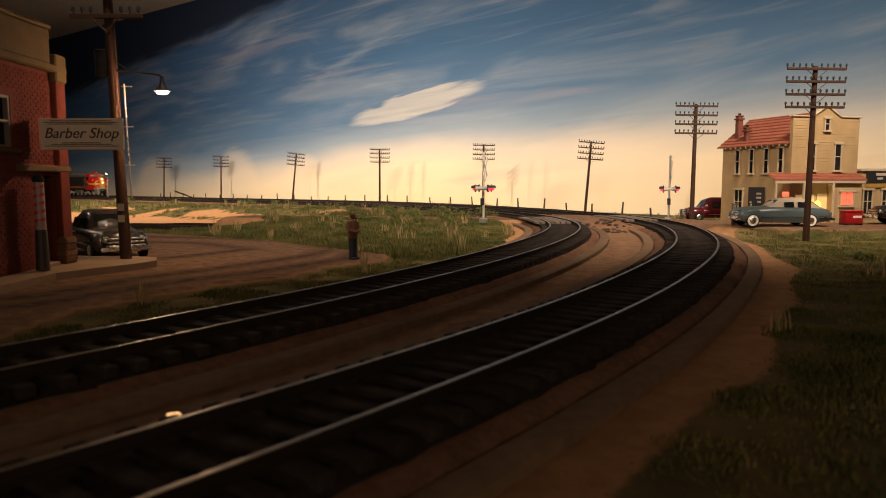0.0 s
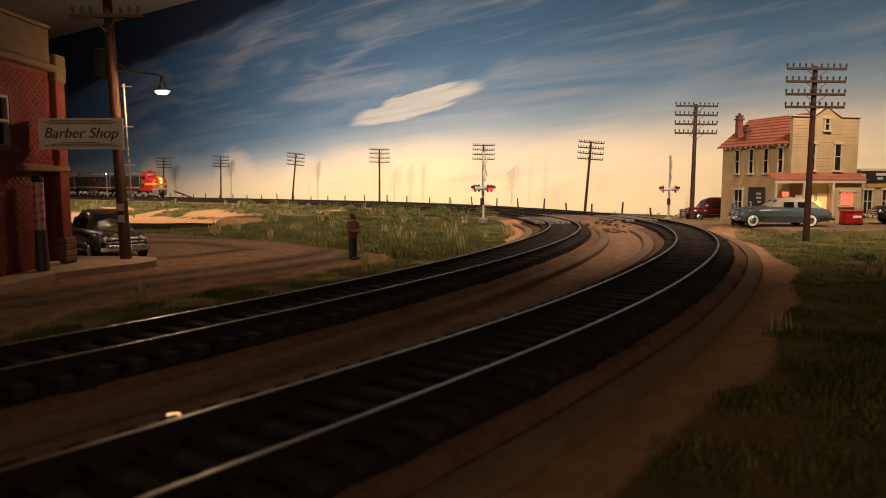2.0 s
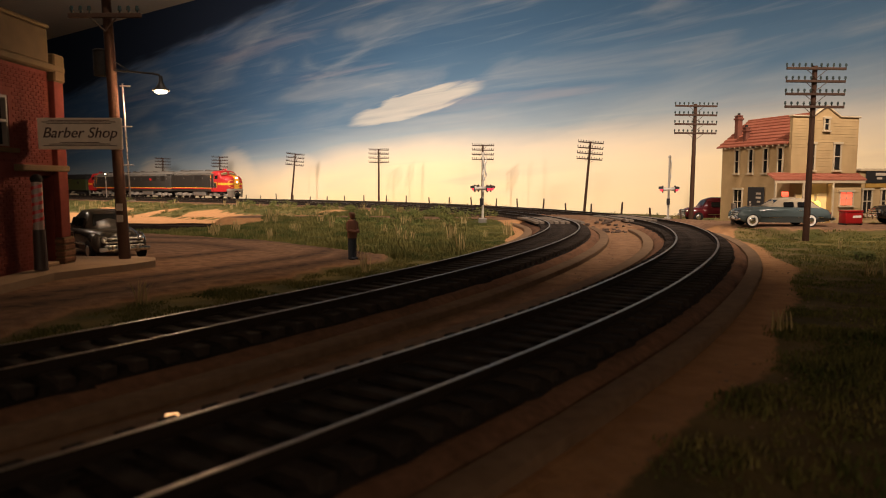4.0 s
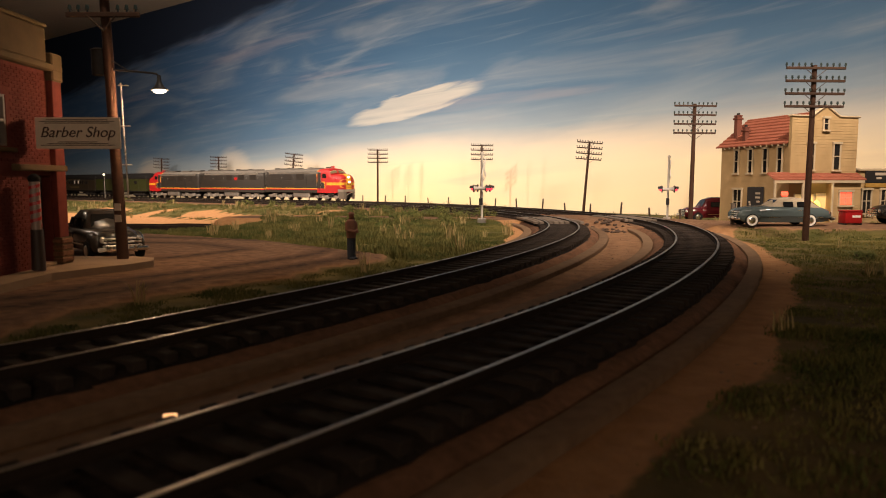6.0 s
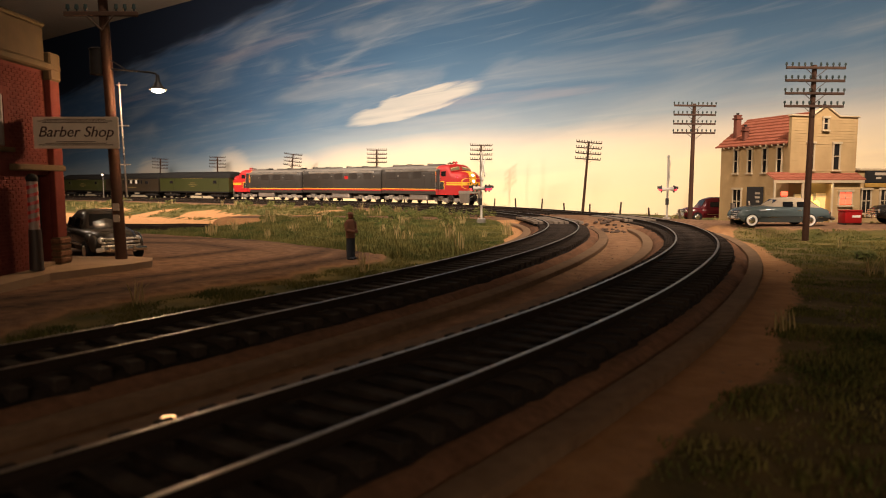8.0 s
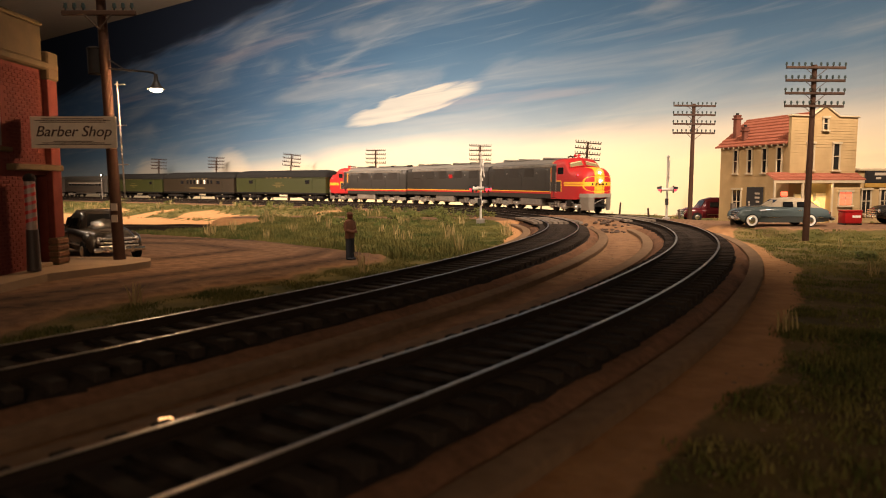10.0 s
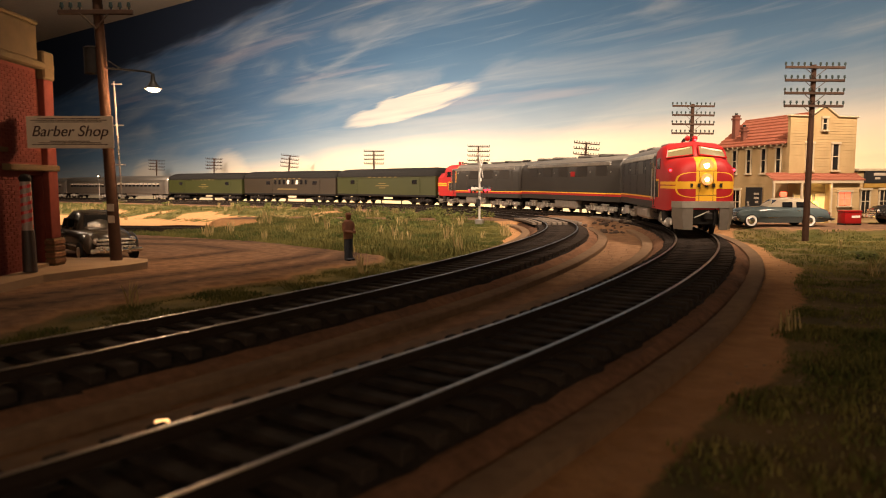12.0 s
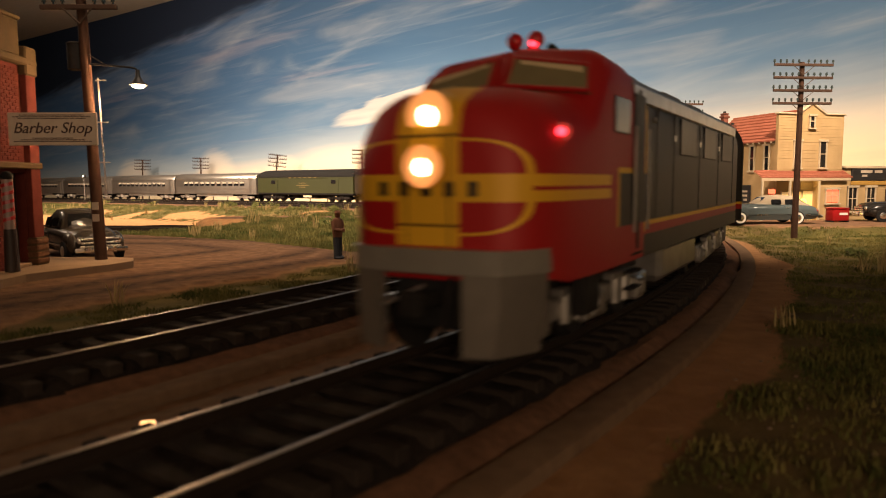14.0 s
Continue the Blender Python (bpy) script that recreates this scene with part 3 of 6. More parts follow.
def truck(parent, x, axles, wheelbase, material, label):
    t = thing("truck")
    t.parent = parent
    t.matrix_basis = at(x, 0, 0)
    tagged(t, label)
    half = wheelbase / 2
    for k in (-1, 1):
        bm = box(0, k * 1.12, 0.45, wheelbase + 1.3, 0.16, 0.32, 0.04)
        box(0, k * 1.16, 0.28, 0.9, 0.2, 0.3, 0.05, bm)
        for i in range(axles):
            ax = -half + wheelbase * i / (axles - 1)
            box(ax, k * 1.2, 0.32, 0.42, 0.22, 0.42, 0.05, bm)
            rod((ax, k * 1.28, 0.53), (ax, k * 1.36, 0.53), 0.15, 0.12, 8, bm)
        for i in range(axles - 1):
            ax = -half + wheelbase * (i + 0.5) / (axles - 1)
            rod((ax - 0.22, k * 1.26, 0.42), (ax - 0.22, k * 1.26, 0.86), 0.1, 0.1, 8, bm)
            rod((ax + 0.22, k * 1.26, 0.42), (ax + 0.22, k * 1.26, 0.86), 0.1, 0.1, 8, bm)
            box(ax, k * 1.24, 0.82, 1.0, 0.18, 0.12, 0.02, bm)
        part("side_frame", bm, material, t)
    for i in range(axles):
        ax = -half + wheelbase * i / (axles - 1)
        bm = rod((ax, -0.85, 0.5), (ax, 0.85, 0.5), 0.09)
        for k in (-1, 1):
            rod((ax, k * 0.77, 0.5), (ax, k * 0.89, 0.5), 0.5, 0.49, 20, bm)
            rod((ax, k * 0.73, 0.5), (ax, k * 0.77, 0.5), 0.54, 0.54, 20, bm)
        part("wheelset", bm, SOOT, t, "dark steel wheels and axle")
    part("bolster", box(0, 0, 0.6, 0.9, 2.1, 0.3, 0.04), SOOT, t)
    return t


TRUCKS = []


def coupler(parent, x, d):
    bm = box(x, 0, 0.82, 0.7, 0.16, 0.2, 0.03)
    box(x + d * 0.38, 0.03, 0.74, 0.22, 0.34, 0.36, 0.06, bm)
    part("coupler", bm, SOOT, parent, "dark knuckle coupler")


def locomotive(lead):
    """A cab unit: rounded nose, raked split windscreen, red bonnet over dusty grey sides."""
    t = thing("cab_locomotive", label="red-nosed diesel cab unit with lit headlights and grey sides" if lead else "red-nosed trailing cab unit with grey sides, facing backward",
              category="locomotive")
    W = 3.1
    rows = [(-HALF, W - 0.3, 4.35, 0.9, 0), (-HALF + 0.12, W - 0.02, 4.43, 0.8, 0), (-HALF + 0.3, W, 4.45, 0.75, 0), (2.0, W, 4.45, 0.75, 0), (3.4, W, 4.46, 0.7, 0), (4.2, W, 4.5, 0.5, 0), (5.2, W, 4.52, 0.45, 0), (5.6, W, 4.42, 0.42, 0),
            (6.08, W - 0.02, 3.75, 0.4, 0), (6.5, W - 0.08, 3.72, 0.6, 0), (7.0, W - 0.12, 3.70, 0.66, 0), (7.4, W - 0.24, 3.68, 0.68, .02), (7.7, W - 0.42, 3.58, 0.68, .04), (7.9, W - 0.66, 3.47, 0.66, .07), (8.02, W - 0.95, 3.34, 0.62, .1), (HALF, W - 1.4, 3.1, 0.55, .15)]
    part("body", loft([ring(x, w, 1.12 + (0.08 if x > 7.3 else 0), h, r, tuck=tk, crown=0.22) for x, w, h, r, tk in rows]), CAB, t, "red and yellow nose, grey body with a yellow stripe", smooth=50)
    for k in (-1, 1):
        # split windscreen, raked between cab roof and bonnet
        a, c = Vector((5.72, k * 0.13, 4.23)), Vector((6.05, k * 0.13, 3.77))
        d, e = Vector((6.03, k * 1.42, 3.62)), Vector((5.72, k * 1.32, 4.02))
        nrm = Vector((0.045, 0, 0.045))
        bm = loft([[p + nrm * 0.3 for p in (a, c, d, e)], [p + nrm * 1.4 for p in (a, c, d, e)]])
        pane = part("windscreen", bm, SCREEN, t, "glossy windscreen pane lightened for the bright cab behind")
        # strip near the pane's top: light through the glass, painted on
        u, v = a.lerp(c, 0.1), e.lerp(d, 0.12)
        strip = [u.lerp(v, 0.12), u.lerp(v, 0.92), a.lerp(c, 0.3).lerp(e.lerp(d, 0.34), 0.92), a.lerp(c, 0.22).lerp(e.lerp(d, 0.24), 0.12)]
        part("sun_visor", loft([[p + nrm * 1.2 for p in strip], [p + nrm * 1.6 for p in strip]]), PANE_LIGHT, pane, "cream strip painted as light seen through the pane")
        bm = bmesh.new()
        for p, q in ((a, c), (c, d), (d, e), (e, a)):
            rod(p + nrm * 1.4, q + nrm * 1.4, 0.035, 0.035, 6, bm)
        part("windscreen_frame", bm, mat_red, t)
        part("side_window", box(4.9, k * 1.55, 3.15, 0.85, 0.05, 0.55, 0.02), DARKGLASS, t)
        part("cab_door", box(3.9, k * 1.552, 1.75, 0.7, 0.05, 2.1, 0.03), BODY, t)
        for gx in (3.48, 4.32):
            part("grab_iron", rod((gx, k * 1.62, 1.6), (gx, k * 1.62, 3.3), 0.025, 0.025, 6), SILVER, t)
        # dark raised strip painting the shade at the door edge
        part("door_recess", box(3.9, k * 1.56, 1.3, 0.06, 0.05, 2.6), LOUVRE, t)
        part("side_lamp", ball(2.9, k * 1.57, 3.5, 0.06, 0.04, 0.06), SILVER, t)
        for rz_ in (0.62, 0.9, 1.2):
            part("step", box(3.9, k * 1.5, rz_, 0.62, 0.14, 0.04), SOOT, t)
        for gx in (-6.9, -4.25, -1.55, 1.2, 2.6):
            part("panel_seam", box(gx, k * 1.553, 1.78, 0.035, 0.02, 1.95), LOUVRE, t)
        for gx in (-5.6, -2.9, -0.2):
            part("porthole_panel", box(gx, k * 1.553, 2.95, 1.7, 0.04, 0.75, 0.02), LOUVRE, t, "dark louvred panel")
            part("number_bar", box(gx + 1.35, k * 1.556, 3.2, 0.12, 0.03, 0.12), SILVER, t)
        part("steam_grille", box(-1.5, k * 1.5, 3.72, 11.5, 0.12, 0.28, 0.03), GEAR, t, "long roofline grille")
        part("fuel_tank", box(-0.2, k * 0.85, 0.42, 3.6, 1.2, 0.75, 0.12), GEAR, t)
        part("step_well", box(6.05, k * 1.4, 0.55, 0.7, 0.2, 0.65, 0.03), SOOT, t)
        # pilot: two curved silver wings either side of the coupler pocket
        part("pilot_wing", loft([[(7.5, k * (1.40 if z0 > 0.5 else 1.28), z0), (7.7, k * (1.34 if z0 > 0.5 else 1.22), z0), (8.18, k * (1.05 if z0 > 0.5 else 0.98), z0), (8.3, k * 0.60, z0), (8.16, k * 0.60, z0), (7.95, k * 0.95, z0), (7.6, k * 1.22, z0), (7.5, k * 1.3, z0)]
                                 for z0 in (0.28, 0.9, 1.38)]), PILOT, t, "silver-grey pilot wing", smooth=40)
        lampbar = rod((6.95, k * 1.36, 3.05), (7.18, k * 1.44, 3.05), 0.11, 0.12, 12)
        part("class_light", lampbar, mat_red, t)
        part("class_lens", ball(7.27, k * 1.46, 3.05, 0.045, 0.065, 0.06), REDLIGHT if lead else SOOT, t, "glowing red class lamp" if lead else "")
    bm = loft([[(6.9, -1.45, z), (7.62, -1.40, z), (8.2, -1.08, z), (8.34, -0.45, z), (8.34, 0.45, z), (8.2, 1.08, z), (7.62, 1.40, z), (6.9, 1.45, z)] for z in (1.30, 1.34, 1.55, 1.6)])
    part("anticlimber", bm, ANTICLIMB, t, "silver-grey shelf above the pilot", smooth=40)
    part("coupler_pocket", box(7.55, 0, 0.5, 0.6, 1.3, 0.8, 0.03), BLACK, t)
    part("air_hose", rod((8.2, 0.42, 1.25), (8.32, 0.3, 0.45), 0.04, 0.035, 8), SOOT, t)
    part("uncoupling_lever", rod((8.3, -0.55, 0.85), (8.4, 0.1, 1.15), 0.03, 0.03, 6), SILVER, t)
    for z, r, fx in ((3.26, 0.245, 7.97), (2.62, 0.205, 8.12)):
        part("headlight_bezel", rod((fx - 0.25, 0, z), (fx + 0.10, 0, z), r + 0.09, r + 0.07, 20), mat_yellow, t)
        if lead:
            part("reflector", rod((fx + 0.06, 0, z), (fx + 0.115, 0, z), r + 0.07, r + 0.06, 24), REFLECTOR, t, "glowing amber lamp reflector ring")
            part("headlight", ball(fx + 0.11, 0, z - 0.015, 0.06, r * 0.5, r * 0.5, n=16), HEADLIGHT, t, "glowing warm headlight lens")
        else:
            part("headlight", ball(fx + 0.09, 0, z, 0.06, r, r, n=16), DARKGLASS, t)
    for i in range(7):
        y = -0.99 + 0.33 * i
        xx = 8.125 - 0.34 * max(0, abs(y) - 0.55) ** 1.4
        part("lettering_bar", box(0, 0, 0, 0.05, 0.11, 0.18, m=Matrix.Translation((xx, y, 2.25)) @ pose(0, 0, 0, 0, 0, math.degrees(math.atan2(y, 2.6)) * 0.9)), LETTER, t)
    # roof fittings
    part("beacon", rod((5.0, 0.12, 4.45), (5.0, 0.12, 4.62), 0.12, 0.1), mat_red, t)
    for y in (0.16, -0.2):
        part("beacon_dome", ball(5.0, y, 4.68, 0.14, 0.14, 0.14, n=14), mat_red, t, "dark red domed roof lamp")
    part("beacon_lens", ball(5.12, 0.16, 4.6, 0.06, 0.07, 0.045), REDLIGHT if lead else mat_red, t, "glowing red roof beacon" if lead else "")
    for k in (-0.12, 0.28):
        bm = rod((3.9, k - 0.1, 4.60), (4.4, k - 0.1, 4.64), 0.04, 0.09, 12)
        rod((4.0, k - 0.1, 4.4), (4.0, k - 0.1, 4.60), 0.05, 0.05, 8, bm)
        part("horn", bm, SOOT, t)
    for gx in (1.6, -2.8, -5.8):
        part("roof_hatch", box(gx, 0, 4.42, 1.9, 1.3, 0.16, 0.05), BODY, t)
        part("exhaust_stack", box(gx - 1.3, 0, 4.4, 0.7, 0.5, 0.25, 0.05), SOOT, t)
    part("diaphragm", box(-HALF - 0.12, 0, 1.2, 0.3, 2.3, 2.8, 0.05), GEAR, t, "grey corrugated diaphragm")
    part("underframe", box(-0.3, 0, 0.75, 13.5, 1.9, 0.45), SOOT, t)
    coupler(t, 8.15, 1)
    coupler(t, -HALF - 0.1, -1)
    for x in (5.0, -5.2):
        TRUCKS.append((truck(t, x, 3, 4.0, GEAR, "three-axle truck with grey side frames"), t, x))
    return t


def booster():
    t = thing("booster_locomotive", label="cabless grey diesel booster unit with red and yellow stripe", category="locomotive")
    W = 3.1
    rows = [(-HALF, W - 0.3, 4.35, 0.9), (-HALF + 0.15, W, 4.44, 0.78), (0, W, 4.45, 0.75), (HALF - 0.15, W, 4.44, 0.78), (HALF, W - 0.3, 4.35, 0.9)]
    part("body", loft([ring(x, w, 1.12, h, r, crown=0.22) for x, w, h, r in rows]), BODY, t, smooth=50)
    for k in (-1, 1):
        for gx in (-5.6, -2.9, -0.2, 2.8, 5.6):
            part("porthole_panel", box(gx, k * 1.553, 2.95, 1.6, 0.04, 0.75, 0.02), LOUVRE, t, "dark louvred panel")
            part("number_bar", box(gx + 1.25, k * 1.556, 3.2, 0.12, 0.03, 0.12), SILVER, t)
        part("red_herald", box(1.4, k * 1.555, 2.95, 0.7, 0.04, 0.4, 0.02), mat_red, t, "small red herald")
        part("steam_grille", box(0, k * 1.5, 3.72, 13.5, 0.12, 0.28, 0.03), GEAR, t)
        part("fuel_tank", box(0, k * 0.85, 0.42, 3.6, 1.2, 0.75, 0.12), GEAR, t)
    for gx in (4.8, 1.6, -2.8, -5.8):
        part("roof_hatch", box(gx, 0, 4.42, 1.9, 1.3, 0.16, 0.05), BODY, t)
        part("exhaust_stack", box(gx - 1.4, 0, 4.4, 0.7, 0.5, 0.25, 0.05), SOOT, t)
    part("underframe", box(0, 0, 0.75, 14.5, 1.9, 0.45), SOOT, t)
    for d in (-1, 1):
        part("diaphragm", box(d * (HALF + 0.12), 0, 1.2, 0.28, 2.3, 2.8, 0.05), GEAR, t, "grey corrugated diaphragm")
        coupler(t, d * (HALF + 0.1), d)
    for x in (5.0, -5.0):
        TRUCKS.append((truck(t, x, 3, 4.0, GEAR, "three-axle truck with grey side frames"), t, x))
    return t


def head_end_car(mail):
    """A heavyweight baggage or mail car: flat steel sides, dark rounded roof, six-wheel trucks."""
    body = OLIVE if mail else GREEN
    t = thing("mail_car" if mail else "baggage_car",
              label="dark olive-brown railway mail car with small barred windows" if mail else "green heavyweight baggage car with black rounded roof", category="railway car")
    L = 9.95
    side = loft([[(x, -1.5, 1.15), (x, -1.5, 3.35), (x, 1.5, 3.35), (x, 1.5, 1.15)] for x in (-L, L)])
    part("body", side, body, t)
    roof = []
    for x, dz, dw in ((-L - 0.15, -0.42, 0.25), (-L + 0.1, -0.2, 0.05), (-L + 0.5, -0.05, 0), (-L + 1.2, 0, 0), (L - 1.2, 0, 0), (L - 0.5, -0.05, 0), (L - 0.1, -0.2, 0.05), (L + 0.15, -0.42, 0.25)):
        roof.append([(x, -1.55 + dw, 3.34)] + [(x, -(1.55 - dw) * math.cos(a), 3.45 + (0.92 + dz) * math.sin(a) ** 0.8) for a in [math.pi * i / 12 for i in range(1, 12)]] + [(x, 1.55 - dw, 3.34)])
    part("roof", loft(roof), ROOFBLACK, t, smooth=60)
    for k in (-1, 1):
        part("belt_rail", box(0, k * 1.51, 2.3 if mail else 3.18, 2 * L - 0.1, 0.05, 0.09), body, t)
        part("sill", box(0, k * 1.47, 0.98, 2 * L, 0.12, 0.22, 0.02), ROOFBLACK, t)
        for dx in ((-6.3, 6.3) if not mail else (-4.2, 5.9)):
            part("baggage_door", box(dx, k * 1.53, 1.2, 1.9, 0.05, 2.0, 0.02), body, t)
            part("door_window", box(dx, k * 1.56, 2.45, 0.9, 0.04, 0.5, 0.02), DARKGLASS, t)
        if mail:
            for i in range(8):
                part("mail_window", box(-2.6 + i * 0.95, k * 1.53, 2.5, 0.45, 0.05, 0.62, 0.02), DARKGLASS if i not in (3, 5) else WHITE, t)
            part("lettering_bar", box(0, k * 1.52, 1.75, 4.2, 0.03, 0.14), GILT, t)
        else:
            for z, w in ((2.5, 1.4), (2.2, 2.6), (1.95, 1.2)):
                part("lettering_bar", box(0, k * 1.52, z, w, 0.03, 0.09), GILT, t)
        for j in range(6):
            part("name_bar", box(-2.6 + j * 1.05, k * 1.52, 3.22, 0.5, 0.03, 0.14), GILT, t)
        part("truss_rod", rod((-3.6, k * 1.1, 0.5), (3.6, k * 1.1, 0.5), 0.05), SOOT, t)
    for gx in (-2.2, 0.6, 2.4):
        part("equipment_box", box(gx, 0.55 if gx > 0 else -0.5, 0.45, 1.3, 0.9, 0.55, 0.05), SOOT, t)
    part("underframe", box(0, 0, 0.85, 2 * L - 0.6, 1.2, 0.3), SOOT, t)
    for d in (-1, 1):
        part("diaphragm", box(d * (L + 0.1), 0, 1.1, 0.3, 1.1, 2.6, 0.05), SOOT, t)
        coupler(t, d * (L + 0.1), d)
        TRUCKS.append((truck(t, d * 6.8, 3, 3.3, SOOT, "dark six-wheel truck"), t, d * 6.8))
    return t


cream_shade = mat("pale_window_shade", (0.36, 0.33, 0.27), 0.8)


def coach():
    t = thing("streamlined_coach", label="stainless steel streamlined passenger coach with a row of windows", category="railway car")
    L = 10.0
    part("body", loft([ring(x, w, 1.0, 4.15, 0.7, crown=0.28) for x, w in ((-L, 2.8), (-L + 0.2, 3.05), (L - 0.2, 3.05), (L, 2.8))]), STAINLESS, t, smooth=50)
    for k in (-1, 1):
        for z in (1.15, 1.3, 1.45, 1.6, 1.75, 1.9, 3.15, 3.3):
            part("flute", box(0, k * 1.53, z, 2 * L - 0.5, 0.05, 0.07, 0.02), STAINLESS, t)
        for i in range(11):
            part("window", box(-7.0 + 1.4 * i, k * 1.525, 2.25, 1.0, 0.05, 0.68, 0.03), DARKGLASS, t)
            part("window_shade", box(-7.0 + 1.4 * i, k * 1.545, 2.25 + 0.35, 0.96, 0.03, 0.3), cream_shade, t, "pale half-drawn window shade")
        part("door", box(8.9, k * 1.53, 1.1, 0.8, 0.05, 2.2, 0.03), STAINLESS, t)
        part("skirt", box(0, k * 1.35, 0.65, 9.0, 0.08, 0.4, 0.02), GEAR, t)
    part("underframe", box(0, 0, 0.7, 2 * L - 0.6, 1.4, 0.35), SOOT, t)
    for d in (-1, 1):
        part("diaphragm", box(d * (L + 0.1), 0, 1.0, 0.3, 1.1, 2.7, 0.05), SOOT, t)
        coupler(t, d * (L + 0.1), d)
        TRUCKS.append((truck(t, d * 7.2, 2, 2.6, GEAR, "grey four-wheel truck"), t, d * 7.2))
    return t


mat_red = mat("red_paint", RED, 0.35, vary=0.1, bump=0.05)
mat_yellow = mat("yellow_paint", YELLOW, 0.4, vary=0.1, bump=0.05)
PITCH, CARS = 16.6, 20.4
TRAIN = [(locomotive(True), 8.3, False), (booster(), 8.3 + PITCH, False), (locomotive(False), 8.3 + 2 * PITCH, True)]
off = 3 * PITCH + CARS / 2
for made in (head_end_car, head_end_car, head_end_car):
    TRAIN.append((made(len(TRAIN) == 4), off, False))
    off += CARS
for _ in range(4):
    TRAIN.append((coach(), off, False))
    off += CARS
SPAN = {"cab": 5.15, "boo": 5.0, "bag": 6.8, "mai": 6.8, "str": 7.2}


def nose(t):
    """How far along the track the leading nose stands."""
    return float(np.polyval((18.935, 18.413, -42.748, -34.646, 28.285, 16.833, -88.521, 92.895), (t - 7) / 7))


def motions():
    """The train runs along the outer track towards the camera; each car rides on its two trucks."""
    stamps = [i * 0.25 for i in range(57)]
    by_car = {}
    for ob, off, back in TRAIN:
        span, rows, poses = SPAN[ob.name[:3]], [], {}
        for t in stamps:
            s = nose(t) + off
            xa, ya, za, _ = on_main(s - span)
            xb, yb, zb, _ = on_main(s + span)
            h = math.atan2(ya - yb, xa - xb) + (math.pi if back else 0)
            m = at((xa + xb) / 2, (ya + yb) / 2, (za + zb) / 2, math.degrees(h))
            rows.append((t, m))
            poses[t] = (s, h)
        walk(ob, rows)
        by_car[ob] = poses
    back_of = {ob: back for ob, _, back in TRAIN}
    for tr, ob, x in TRUCKS:
        rows = []
        for t in stamps:
            s, h = by_car[ob][t]
            th = on_main(s + (x if back_of[ob] else -x))[3] + (0 if back_of[ob] else math.pi)
            turn = (th - h + math.pi) % (2 * math.pi) - math.pi
            rows.append((t, at(x, 0, 0, math.degrees(turn))))
        walk(tr, rows)


# ---- poles, posts and signals ----
def height_at(x, y):
    return float(lay(np.array([x]), np.array([y]))[0][0])


def line_pole(x, y, rz=0.0, lean=0.0, arms=4, tall=8.4, wide=3.08, first=True):
    t = thing("telegraph_pole", at(x, y, height_at(x, y) - 0.05, rz, 0, lean), "brown wooden telegraph pole with four crossarms and insulators", "telegraph pole", "telegraph poles along the line")
    if y > 60:      # tops keep level with the line where the ground falls away
        tall += max(0.0, -0.62 - 0.45 * float(soft(60, 140, y)) - height_at(x, y))
    part("pole", rod((0, 0, 0), (0, 0, tall), 0.17, 0.12, 10), WOODPOLE, t)
    for i in range(arms):
        z = tall - 0.22 - 0.64 * i
        arm = part("crossarm", box(0, -0.14, z, wide, 0.12, 0.13, 0.015), ARM, t)
        for j in range(10):
            px = (j - 4.5) * (wide - 0.2) / 9 + (0.09 if j > 4 else -0.09)
            bm = rod((px, -0.14, z + 0.12), (px, -0.14, z + 0.2), 0.03, 0.03, 6)
            rod((px, -0.14, z + 0.2), (px, -0.14, z + 0.33), 0.065, 0.045, 8, bm)
            part("insulator", bm, GLASSKNOB, arm)
        for k in (-1, 1):
            part("brace", rod((k * 0.55, -0.2, z + 0.02), (0, -0.17, z - 0.42), 0.018, 0.018, 5), POST, t)
    return t


for x, y, rz, lean in ((-60.1, 150, 18, 2.2), (-44.6, 140, 18, 1.4), (-26.9, 124, 20, 6.0), (-10.0, 110, 12, 0.4), (5.6, 98, 8, 0.6), (16.7, 82, 8, 4.2), (18.07, 50.5, 4, 0.3), (18.97, 36.2, 2, 0.2)):
    line_pole(x, y, rz, lean, tall=9.02 if y < 40 else 8.65 if y < 60 else 7.85 if y < 90 else 8.4)


def fence_post(x, y, z, tall, lean):
    t = thing("fence_post", at(x, y, z - 0.1, 0, 0, lean), "small weathered grey wooden fence post", "fence post", "fence posts along the line")
    bm = rod((0, 0, 0), (0, 0, tall), 0.09, 0.075, 7)
    part("post", bm, POST, t)
    part("post_cap", rod((0, 0, tall), (0, 0, tall + 0.05), 0.075, 0.03, 7), POST, t)


rng = random.Random(4)
s = 54.0
while s < 165:
    x, y, z, h = on_main(s)
    fence_post(x + math.sin(h) * 4.2, y - math.cos(h) * 4.2, height_at(x + math.sin(h) * 4.2, y - math.cos(h) * 4.2), rng.uniform(1.0, 1.4), rng.uniform(-6, 6))
    s += rng.uniform(3.6, 4.6)


SIGNALRED = mat("lit_signal_red", (1.0, 0.03, 0.04), 0.3, emit=3.0, bump=0, emit_color=(1.0, 0.03, 0.05))


ALUMINIUM = mat("aluminium_paint", (0.55, 0.52, 0.48), 0.45, 0.25, vary=0.1, bump=0.05)


